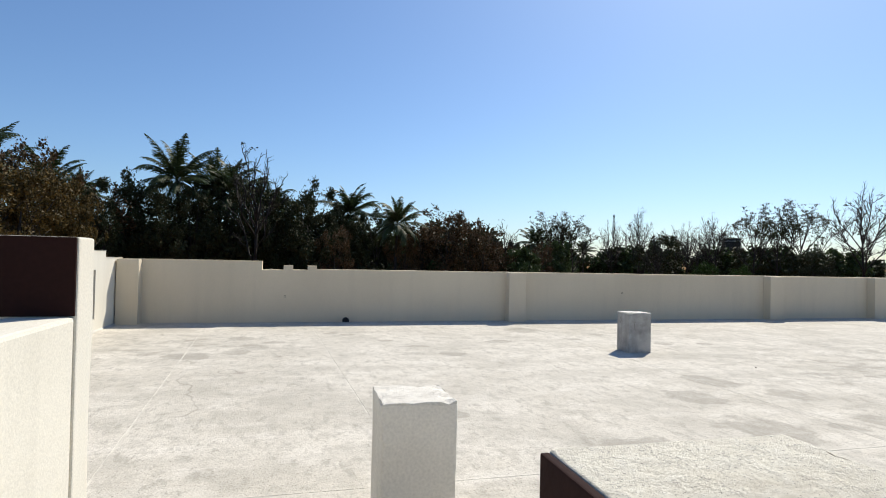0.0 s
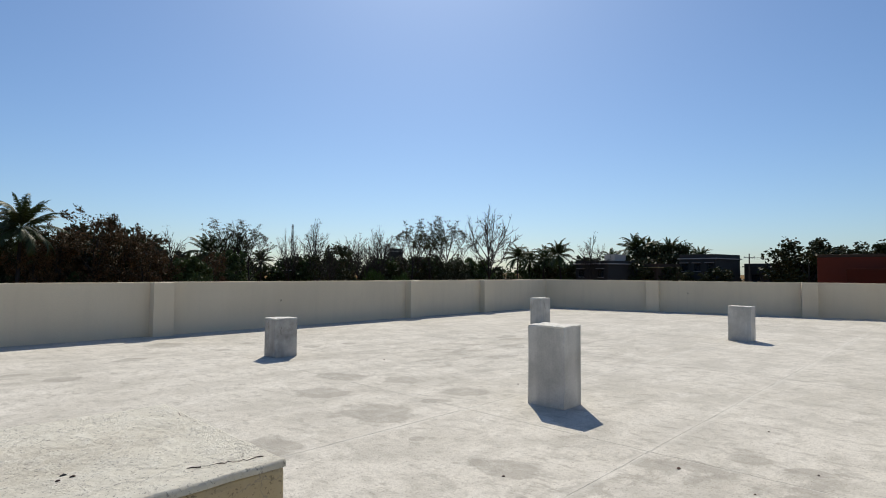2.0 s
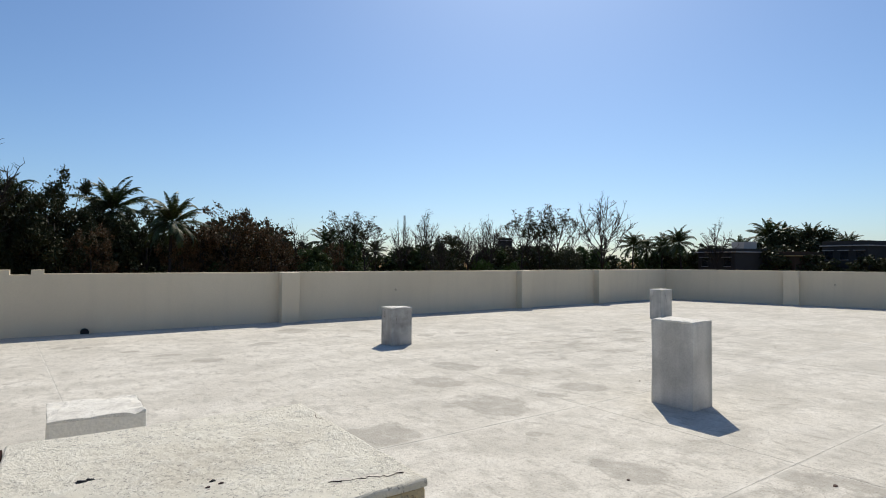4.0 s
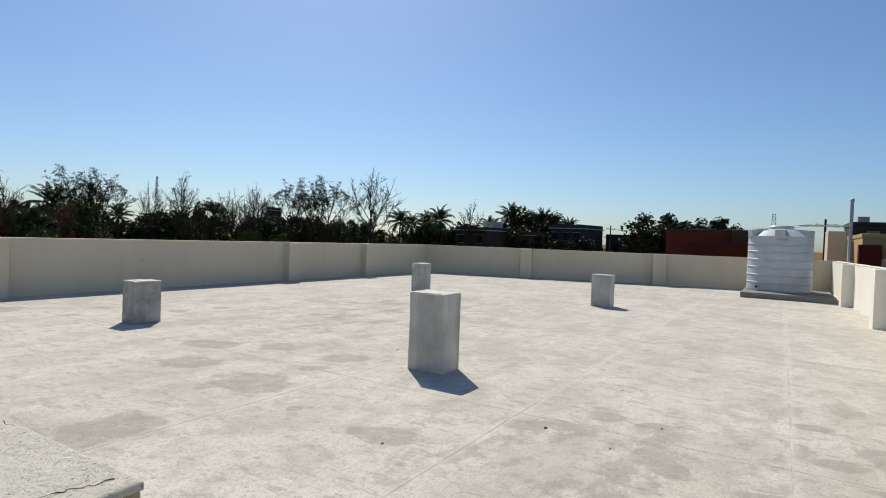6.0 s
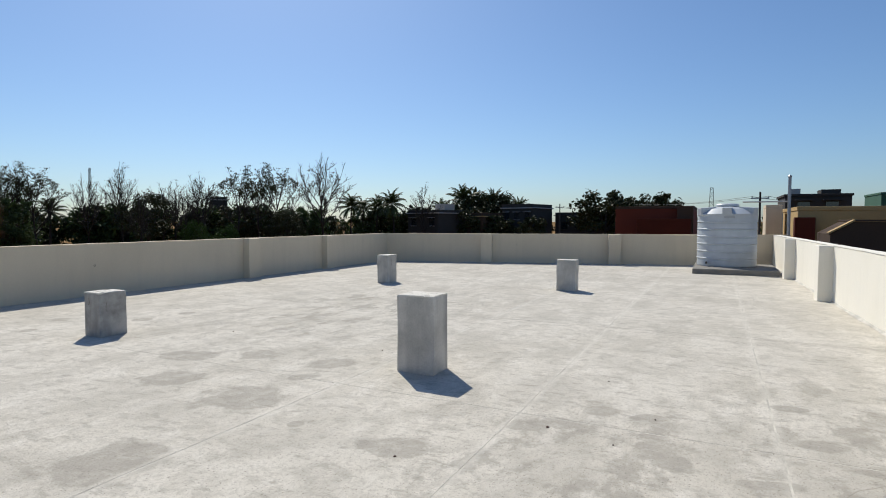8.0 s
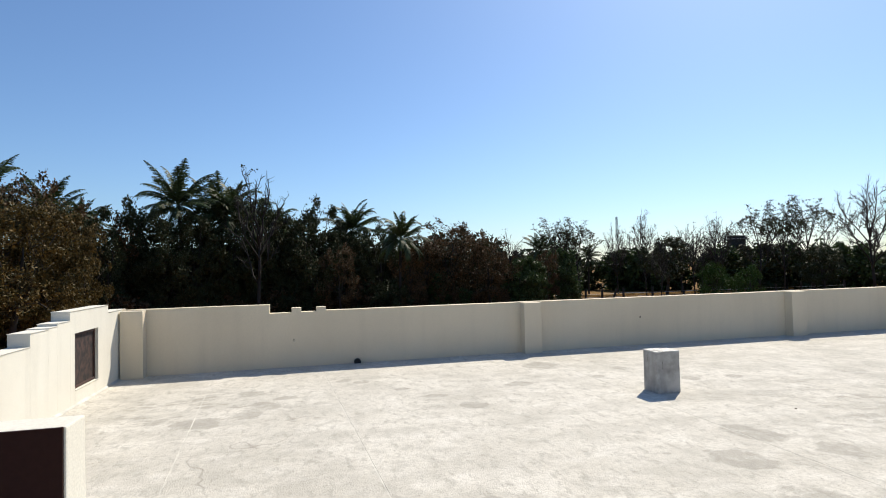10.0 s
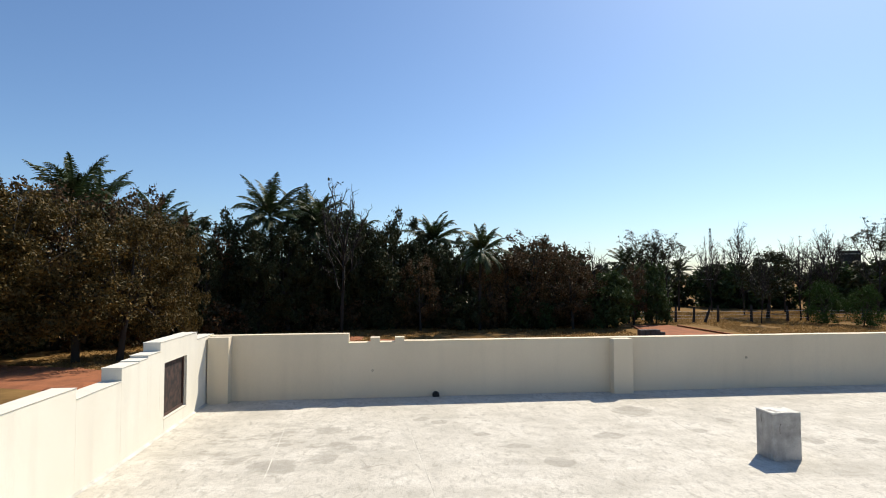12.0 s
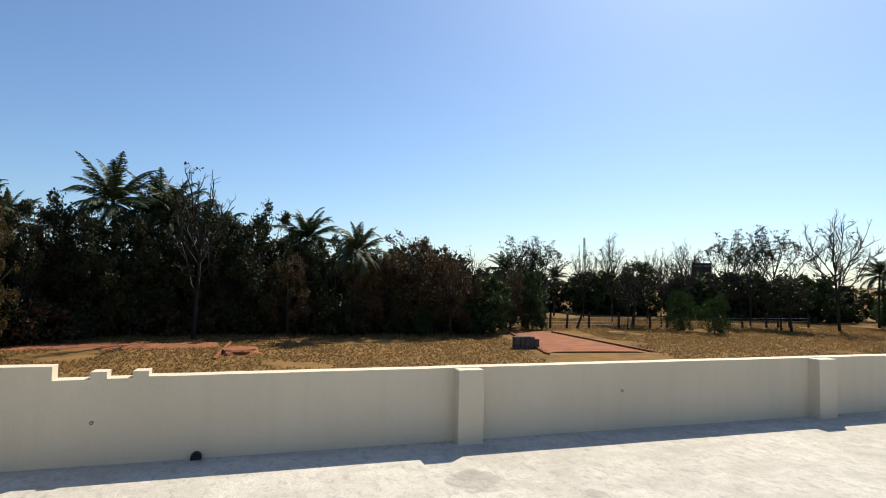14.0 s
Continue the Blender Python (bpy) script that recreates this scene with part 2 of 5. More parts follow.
    for x, y, a, c in ((0.0, -12.5, 3.0, 1.9), (-6.4, -2.6, 2.2, 1.7), (-1.0, -10.4, 2.2, 1.5), (3.5, -5.5, 4.5, 3.0)):
        mp = n.new("ShaderNodeMapping")
        mp.vector_type = "TEXTURE"
        mp.inputs["Location"].default_value, mp.inputs["Scale"].default_value = (x, y, 0), (a, c, 100)
        l.new(geo.outputs["Position"], mp.inputs["Vector"])
        ln = n.new("ShaderNodeVectorMath")
        ln.operation = "LENGTH"
        l.new(mp.outputs[0], ln.inputs[0])
        stains = math_node("MAXIMUM", stains, math_node("MULTIPLY", ramp(ln.outputs["Value"], 1.0, 0.4), math_node("MULTIPLY", worn, 0.95)))
    col = blend(col, math_node("MULTIPLY", math_node("MULTIPLY", stains, blur), 0.62), (0.28, 0.26, 0.22))
    col = blend(col, math_node("MULTIPLY", speck, 0.85), (0.22, 0.20, 0.17))
    sep = n.new("ShaderNodeSeparateXYZ")
    l.new(geo.outputs["Position"], sep.inputs[0])
    margin = None
    for axis, at in ((1, -9.86), (1, -11.66), (1, -8.07)):
        f = ramp(math_node("ABSOLUTE", math_node("SUBTRACT", sep.outputs[axis], at), 0.0), 0.06, 0.015)
        margin = f if margin is None else math_node("MAXIMUM", margin, f)
    col = blend(col, math_node("MULTIPLY", margin, 0.2), (0.70, 0.67, 0.60))
    vor = n.new("ShaderNodeTexVoronoi")
    vor.feature = "DISTANCE_TO_EDGE"
    vor.inputs["Scale"].default_value = 0.55
    warp = n.new("ShaderNodeMix")
    warp.data_type = "VECTOR"
    warp.inputs[0].default_value = 0.25
    nz = n.new("ShaderNodeTexNoise")
    nz.inputs["Scale"].default_value = 1.6
    l.new(geo.outputs["Position"], nz.inputs["Vector"])
    l.new(geo.outputs["Position"], warp.inputs[4])
    l.new(nz.outputs["Color"], warp.inputs[5])
    l.new(warp.outputs[1], vor.inputs["Vector"])
    crack = math_node("MULTIPLY", ramp(vor.outputs["Distance"], 0.0025, 0.0), ramp(noise_at(0.5, 2), 0.56, 0.62))
    col = blend(col, math_node("MULTIPLY", crack, 0.6), (0.22, 0.2, 0.17))
    l.new(col, b.inputs["Base Color"])
    h = math_node("ADD", math_node("MULTIPLY", noise_at(60.0, 4), 0.5), math_node("MULTIPLY", noise_at(1.5, 6, (2.2, 0.9, 1), 0.45), 1.0))
    bump = n.new("ShaderNodeBump")
    bump.inputs["Strength"].default_value, bump.inputs["Distance"].default_value = 0.7, 0.014
    l.new(h, bump.inputs["Height"])
    l.new(bump.outputs[0], b.inputs["Normal"])
    return m


def mortar_material(name, base, dark, light):
    """Rough old mortar: blotches, open pits and a net of hair cracks."""
    m = bpy.data.materials.new(name)
    m.use_nodes = True
    n, l = m.node_tree.nodes, m.node_tree.links
    b = n["Principled BSDF"]
    b.inputs["Roughness"].default_value = 0.95
    geo = n.new("ShaderNodeNewGeometry")

    def layer(col, src, lo, hi, amount, colour):
        r = n.new("ShaderNodeMapRange")
        r.inputs["From Min"].default_value, r.inputs["From Max"].default_value, r.inputs["To Max"].default_value = lo, hi, amount
        l.new(src, r.inputs["Value"])
        q = n.new("ShaderNodeMix")
        q.data_type = "RGBA"
        l.new(r.outputs[0], q.inputs[0])
        if isinstance(col, tuple):
            q.inputs[6].default_value = (*col, 1)
        else:
            l.new(col, q.inputs[6])
        q.inputs[7].default_value = (*colour, 1)
        return q.outputs[2]

    def grain(scale, detail, rough, warp=0.0):
        tex = n.new("ShaderNodeTexNoise")
        tex.inputs["Scale"].default_value, tex.inputs["Detail"].default_value, tex.inputs["Roughness"].default_value = scale, detail, rough
        tex.inputs["Distortion"].default_value = warp
        l.new(geo.outputs["Position"], tex.inputs["Vector"])
        return tex

    big, mid, pit = grain(5, 8, 0.65), grain(30, 9, 0.72, 0.15), grain(210, 4, 0.6, 0.2)
    col = layer(base, big.outputs["Fac"], 0.50, 0.64, 0.5, dark)
    col = layer(col, mid.outputs["Fac"], 0.50, 0.60, 0.5, light)
    col = layer(col, pit.outputs["Fac"], 0.59, 0.65, 0.8, tuple(c * 0.36 for c in base))
    warp = n.new("ShaderNodeVectorMath")
    warp.operation = "MULTIPLY_ADD"
    warp.inputs[1].default_value = (0.35, 0.35, 0.35)
    l.new(grain(7, 6, 0.6).outputs["Color"], warp.inputs[0])
    l.new(geo.outputs["Position"], warp.inputs[2])
    vor = n.new("ShaderNodeTexVoronoi")
    vor.feature = "DISTANCE_TO_EDGE"
    vor.inputs["Scale"].default_value = 4.2
    l.new(warp.outputs[0], vor.inputs["Vector"])
    col = layer(col, vor.outputs["Distance"], 0.012, 0.0, 0.55, (0.24, 0.22, 0.19))
    l.new(col, b.inputs["Base Color"])
    bump = n.new("ShaderNodeBump")
    bump.inputs["Strength"].default_value, bump.inputs["Distance"].default_value = 0.9, 0.011
    l.new(mid.outputs["Fac"], bump.inputs["Height"])
    l.new(bump.outputs[0], b.inputs["Normal"])
    return m


COPING = mortar_material("pitted_mortar", (0.64, 0.60, 0.50), (0.47, 0.42, 0.33), (0.70, 0.67, 0.58))
LIME = mortar_material("limewashed_mortar", (0.68, 0.65, 0.58), (0.40, 0.37, 0.32), (0.76, 0.73, 0.67))
SAND = mortar_material("sandy_plaster", (0.52, 0.42, 0.25), (0.43, 0.34, 0.20), (0.58, 0.48, 0.30))
STAINS_MIDDLE = [(-0.12, -5.87, 0.35, 0.26, -1.11), (-0.82, -6.51, 0.31, 0.25, -1.11), (-0.94, -7.58, 0.39, 0.33, -1.11), (0.28, -6.55, 0.24, 0.26, -1.11),
    (0.35, -7.58, 0.27, 0.23, -1.11), (-0.22, -7.63, 0.15, 0.11, -0.97), (-1.24, -8.43, 0.06, 0.06, -1.11), (-1.26, -9.33, 0.26, 0.17, -1.20),
    (-0.47, -10.00, 0.15, 0.13, -1.19), (-0.35, -10.22, 0.18, 0.11, -1.46), (0.08, -10.45, 0.15, 0.12, -1.18), (0.08, -10.81, 0.14, 0.08, -1.07),
    (-0.69, -11.02, 0.13, 0.16, -1.21), (0.82, -11.79, 0.16, 0.08, -1.46)]
STAINS_SOUTH = [(0.02, -11.90, 0.18, 0.11, -1.30), (0.97, -12.77, 0.45, 0.09, -1.26), (0.44, -12.59, 0.18, 0.18, -1.27), (0.31, -13.00, 0.19, 0.18, -1.30),
    (-0.16, -13.12, 0.15, 0.10, -1.28), (-0.77, -11.57, 0.24, 0.07, -1.29), (-0.30, -12.21, 0.18, 0.10, -1.27), (-0.78, -12.58, 0.10, 0.10, -1.38),
    (-1.31, -10.85, 0.14, 0.11, -1.36), (-0.36, -12.46, 0.18, 0.08, -1.29), (-2.29, -7.80, 0.40, 0.28, -0.96), (-2.23, -7.86, 0.33, 0.35, -0.66),
    (-3.37, -6.71, 0.11, 0.11, -0.55), (-5.35, -2.82, 0.25, 0.19, -0.81)]
STAINS_WEST = [(-5.52, -3.27, 0.20, 0.19, -0.10), (-5.06, -2.43, 0.19, 0.11, -0.10), (-4.21, -1.50, 0.14, 0.17, -0.09), (-3.92, -1.67, 0.14, 0.13, -0.21),
    (-5.65, -1.97, 0.20, 0.18, -0.10), (-6.61, -3.20, 0.11, 0.13, -0.10), (-6.17, -2.63, 0.12, 0.10, -0.10), (-6.12, -3.53, 0.30, 0.27, -0.10),
    (-3.37, -2.43, 0.13, 0.11, -0.10), (-2.95, -3.04, 0.23, 0.12, -0.10), (-2.61, -3.74, 0.18, 0.22, -0.10), (-1.55, -2.69, 0.22, 0.17, -0.10),
    (-0.59, -1.36, 0.32, 0.38, -0.34), (0.59, -2.08, 0.13, 0.16, -0.09), (-0.11, -2.61, 0.11, 0.12, -0.10), (1.17, -3.25, 0.15, 0.18, -0.10),
    (1.86, -3.36, 0.14, 0.16, -0.83)]
STAINS = STAINS_MIDDLE + STAINS_SOUTH + STAINS_WEST
SCREED = floor_material()


# ---- building blocks ----
def part(name, bm, mat, parent=None, label="", smooth=False):
    """One mesh object out of a bmesh, under a thing or a part."""
    me = bpy.data.meshes.new(name)
    bm.to_mesh(me)
    bm.free()
    me.materials.append(mat)
    if smooth:
        me.polygons.foreach_set("use_smooth", [True] * len(me.polygons))
    ob = new(name, me)
    if parent:
        ob.parent = parent
    return tagged(ob, label) if label else ob


def again(name, ob, parent, place, label=""):
    """Another object on the mesh of ob."""
    o = new(name, ob.data)
    o.parent, o.matrix_basis = parent, place
    return tagged(o, label) if label else o


def add_box(bm, x0, x1, y0, y1, z0, z1, bevel=0.0, cuts=0, rough=0.0, seed=0.0):
    """A box between two corners, with worn edges and an uneven skin if asked."""
    b = bmesh.new()
    bmesh.ops.create_cube(b, size=1)
    for v in b.verts:
        v.co = Vector(((x0 + x1) / 2 + v.co.x * (x1 - x0), (y0 + y1) / 2 + v.co.y * (y1 - y0), (z0 + z1) / 2 + v.co.z * (z1 - z0)))
    if bevel:
        bmesh.ops.bevel(b, geom=b.edges[:], offset=bevel, segments=2, affect="EDGES", profile=0.6)
    if cuts:
        bmesh.ops.subdivide_edges(b, edges=[e for e in b.edges if e.calc_length() > 0.08], cuts=cuts, use_grid_fill=True)
    if rough:
        for v in b.verts:
            q = noise.noise_vector(v.co * 4 + Vector((seed, 0, 0))) + 0.5 * noise.noise_vector(v.co * 14 + Vector((0, seed, 0)))
            v.co += q * rough
    me = bpy.data.meshes.new("tmp")
    b.to_mesh(me)
    b.free()
    bm.from_mesh(me)
    bpy.data.meshes.remove(me)
    return bm


def box(*a, **k):
    return add_box(bmesh.new(), *a, **k)


def add_tube(bm, pts, radii, sides=6):
    """A round bar along points, closed at both ends."""
    rings = []
    for i, p in enumerate(pts):
        p = Vector(p)
        ahead = Vector(pts[min(i + 1, len(pts) - 1)]) - Vector(pts[max(i - 1, 0)])
        ahead = ahead.normalized() if ahead.length > 1e-6 else Vector((0, 0, 1))
        s = ahead.cross(Vector((0, 1, 0)) if abs(ahead.z) > 0.9 else Vector((0, 0, 1))).normalized()
        u = s.cross(ahead)
        rings.append([bm.verts.new(p + (s * math.cos(2 * math.pi * k / sides) + u * math.sin(2 * math.pi * k / sides)) * radii[i]) for k in range(sides)])
    for a, b in zip(rings, rings[1:]):
        for k in range(sides):
            bm.faces.new((a[k], a[(k + 1) % sides], b[(k + 1) % sides], b[k]))
    bm.faces.new(rings[0][::-1])
    bm.faces.new(rings[-1])
    return bm


def add_lathe(bm, profile, centre=(0, 0, 0), sides=48):
    """A turned body from (radius, height) pairs."""
    rings = [[bm.verts.new((centre[0] + r * math.cos(2 * math.pi * k / sides), centre[1] + r * math.sin(2 * math.pi * k / sides), centre[2] + z)) for k in range(sides)] for r, z in profile]
    for a, b in zip(rings, rings[1:]):
        for k in range(sides):
            bm.faces.new((a[k], a[(k + 1) % sides], b[(k + 1) % sides], b[k]))
    bm.faces.new(rings[0][::-1])
    bm.faces.new(rings[-1])
    return bm


def empty(name, x=0, y=0, z=0, turn=0.0):
    o = new(name)
    o.matrix_basis = pose(x, y, z, 0, 0, turn)
    return o


# ---- roof terrace: walls ----
GROUND_Z = -3.5
X_WEST, Y_NORTH = -8.04, 0.22
B0, B1 = Vector((13.8, 0.22, 0)), Vector((17.5, -13.45, 0))     # inner face of the slanting east wall
C0, C1 = Vector((-8.2, -13.72, 0)), Vector((17.5, -12.93, 0))   # inner face of the south wall
H = 1.07


def profile_wall(name, mat, a, b, levels, thick, label, holes=()):
    """A parapet along a-b (inner face on the line, thickness to its left side looking from a to b): levels are (from, to, top) along it."""
    along = (b - a).normalized()
    out = Vector((-along.y, along.x, 0))
    bm = bmesh.new()
    for s0, s1, top in levels:
        spans = [(GROUND_Z, top)]
        for h0, h1, z0, z1 in holes:
            if h0 <= s0 + 1e-4 and h1 >= s1 - 1e-4:
                spans = [(GROUND_Z, z0), (z1, top)]
        for z0, z1 in spans:
            m = max(1, int((s1 - s0) / 0.5))
            prev = None
            for i in range(m + 1):
                s = s0 + (s1 - s0) * i / m
                wave = 0.006 * noise.noise(Vector((s * 0.9, z1, a.x)))
                tw = 0.006 * noise.noise(Vector((s * 2.3, a.y, 7.0)))
                col = [bm.verts.new(a + along * s + out * (d + w) + Vector((0, 0, z)))
                       for d, z, w in ((0, z0, wave), (0, z1 - 0.012 + tw, wave), (0.012, z1 + tw, wave), (thick - 0.012, z1 + tw, 0), (thick, z1 - 0.012 + tw, 0), (thick, z0, 0))]
                if prev:
                    for k in range(6):
                        bm.faces.new((prev[k], prev[(k + 1) % 6], col[(k + 1) % 6], col[k]))
                else:
                    bm.faces.new(col)
                prev = col
            bm.faces.new(prev[::-1])
    bmesh.ops.recalc_face_normals(bm, faces=bm.faces[:])
    return tagged(part(name, bm, mat), label, "wall", kind="structure")


T = 0.2
# North and east walls take the darker tone, which carries their shade.
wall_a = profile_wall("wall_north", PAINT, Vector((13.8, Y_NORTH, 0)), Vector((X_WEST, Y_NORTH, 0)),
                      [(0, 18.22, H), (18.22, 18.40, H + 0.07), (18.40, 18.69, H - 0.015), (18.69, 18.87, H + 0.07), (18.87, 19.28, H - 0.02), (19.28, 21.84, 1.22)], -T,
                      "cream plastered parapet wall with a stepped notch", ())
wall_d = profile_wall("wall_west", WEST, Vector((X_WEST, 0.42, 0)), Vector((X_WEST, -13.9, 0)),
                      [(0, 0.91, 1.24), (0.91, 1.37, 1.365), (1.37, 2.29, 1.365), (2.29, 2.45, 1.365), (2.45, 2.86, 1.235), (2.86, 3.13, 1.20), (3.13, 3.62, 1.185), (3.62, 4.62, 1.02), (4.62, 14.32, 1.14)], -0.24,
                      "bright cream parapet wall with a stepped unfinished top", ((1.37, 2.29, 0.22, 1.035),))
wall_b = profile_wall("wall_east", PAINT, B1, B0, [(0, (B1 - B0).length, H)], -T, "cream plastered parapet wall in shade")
wall_c = profile_wall("wall_south", SUN_PAINT, C0, C1, [(0, (C1 - C0).length, H)], -T, "sunlit cream plastered parapet wall")


def pilaster(name, x, y, turn, w, d, top, parent, mat):
    """A pier that stands out of a wall face; x, y is the middle of its foot at the wall."""
    bm = box(-w / 2, w / 2, -d, 0.05, -0.05, top, bevel=0.012, cuts=2, rough=0.005, seed=x)
    o = part(name, bm, mat, parent)
    o.matrix_basis = pose(x, y, 0, 0, 0, turn)
    return o


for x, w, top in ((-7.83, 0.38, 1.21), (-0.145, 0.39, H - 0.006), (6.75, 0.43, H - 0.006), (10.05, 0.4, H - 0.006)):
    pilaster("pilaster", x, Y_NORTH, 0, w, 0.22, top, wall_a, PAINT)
b_along = (B1 - B0).normalized()
b_turn = math.degrees(math.atan2(b_along.y, b_along.x))
for s in (3.88, 8.45):
    q = B0 + b_along * s
    pilaster("pilaster", q.x, q.y, b_turn, 0.42, 0.23, H - 0.006, wall_b, PAINT)
c_along = (C1 - C0).normalized()
for s in (0.9, 9.12, 16.56, 21.0):
    q = C0 + c_along * s
    pilaster("pilaster", q.x, q.y, 180 + math.degrees(math.atan2(c_along.y, c_along.x)), 0.34, 0.24, H - 0.006, wall_c, SUN_PAINT)

# window opening in the west wall: dark boarded panel in an iron frame, set towards the outside
win = tagged(empty("window_1", X_WEST - 0.045, -1.41, 0.22), "low window opening closed with a dark stained board", "window", kind="structure")
part("window_frame", add_box(add_box(add_box(box(-0.05, 0.0, -0.46, -0.42, 0, 0.815), -0.05, 0.0, 0.42, 0.46, 0, 0.815), -0.05, 0.0, -0.42, 0.42, 0, 0.04), -0.05, 0.0, -0.42, 0.42, 0.775, 0.815), RUST, win)
part("panel", box(-0.045, -0.02, -0.42, 0.42, 0.04, 0.775), BOARD, win, "dark stained board")
# drain pipe and small wall marks
drain = part("drain_pipe", add_lathe(bmesh.new(), [(0.06, 0), (0.068, 0), (0.068, 0.10), (0.055, 0.10), (0.055, 0.085)], sides=20), BLACK)
drain.matrix_basis = pose(-3.82, Y_NORTH + 0.02, 0.03, 90, 0, 0)
tagged(drain, "black plastic rainwater pipe end at the wall foot", "pipe")
scupper = part("drain_pipe", add_lathe(bmesh.new(), [(0.026, 0), (0.03, 0), (0.03, 0.05), (0.02, 0.05), (0.02, 0.01)], sides=20), BLACK)
scupper.matrix_basis = pose(4.5, -13.335, 0.05, -90, 0, 0)
tagged(scupper, "small black drain pipe at the foot of the sunlit wall", "pipe")
for x, z in ((2.55, 0.62), (-5.03, 0.52)):
    o = part("scaffold_hole", add_lathe(bmesh.new(), [(0.022, 0), (0.022, 0.012), (0.016, 0.012), (0.016, 0.002)], sides=12), BLACK, wall_a)
    o.matrix_basis = pose(x, Y_NORTH + 0.004, z, 90, 0, 0)

q = B0 + (B1 - B0).normalized() * 4.999
o = part("scaffold_hole", add_lathe(bmesh.new(), [(0.022, 0), (0.022, 0.012), (0.016, 0.012), (0.016, 0.002)], sides=12), BLACK, wall_b)
o.matrix_basis = pose(q.x, q.y, 0.657, 90, 0, math.degrees(math.atan2(b_along.y, b_along.x)))

# ---- floor: bays of screed with open joints ----
floor = tagged(part("floor", box(-8.4, 17.9, -13.9, 0.42, -0.3, -0.0015), BED), "cement screed terrace floor in bays, stained and cracked", "floor", kind="structure")
GAP = 0.0052
XS = [-8.2, -6.1, -4.25, -0.25, 3.75, 7.75, 11.75, 17.75]
YS = [-13.8, -11.66, -9.86, -8.07, 0.24]
SKEW = {-6.1: -0.075, -4.25: -0.065}


def joint_x(xs, y):
    """The west joints run a little askew."""
    return xs + SKEW.get(xs, 0.0) * (y + 4.4)


for y0, y1 in zip(YS, YS[1:]):
    for x0, x1 in zip(XS, XS[1:]):
        limit = [B0.x + (B0.y - y) * (B1.x - B0.x) / (B0.y - B1.y) + 0.1 for y in (y0, y1)]
        if x0 >= max(limit):
            continue
        far0, far1 = min(joint_x(x1, y0), limit[0]), min(joint_x(x1, y1), limit[1])
        near0, near1 = joint_x(x0, y0), joint_x(x0, y1)
        far1 = max(far1, near1 + 0.05)
        me = bpy.data.meshes.new("screed_bay")
        p = [(near0 + GAP, y0 + GAP), (far0 - GAP, y0 + GAP), (far1 - GAP, y1 - GAP), (near1 + GAP, y1 - GAP)]
        e = 0.0025
        cx, cy = sum(q[0] for q in p) / 4, sum(q[1] for q in p) / 4
        inner = [(x + e * (1 if x < cx else -1), y + e * (1 if y < cy else -1)) for x, y in p]
        me.from_pydata([(x, y, -0.03) for x, y in p] + [(x, y, -0.004) for x, y in p] + [(x, y, 0.0) for x, y in inner], [],
                       [(k, (k + 1) % 4, 4 + (k + 1) % 4, 4 + k) for k in range(4)] + [(4 + k, 4 + (k + 1) % 4, 8 + (k + 1) % 4, 8 + k) for k in range(4)] + [(8, 9, 10, 11)])
        me.materials.append(SCREED)
        o = new("screed_bay", me)
        o.parent = floor
# mortar fillets at the wall feet
for nm, mat, a, b, n_ in (("fillet", STUB, Vector((X_WEST, -13.6, 0)), Vector((X_WEST, 0.2, 0)), Vector((1, 0, 0))), ("fillet", STUB, C0, C1, Vector((0, 1, 0)))):
    bm = bmesh.new()
    prev = None
    for i in range(60):
        p = a.lerp(b, i / 59)
        w = 0.03 + 0.018 * noise.noise(p * 1.7)
        col = [bm.verts.new(p + n_ * d + Vector((0, 0, z))) for d, z in ((-0.02, 0.0), (-0.02, w), (0.012, w * 0.8), (w * 0.7, w * 0.25), (w * 1.5, 0.003))]
        if prev:
            for k in range(4):
                bm.faces.new((prev[k], prev[k + 1], col[k + 1], col[k]))
        prev = col
    bmesh.ops.recalc_face_normals(bm, faces=bm.faces[:])
    part(nm, bm, mat, wall_d if a.x == b.x else wall_c, "mortar fillet at the wall foot", True)


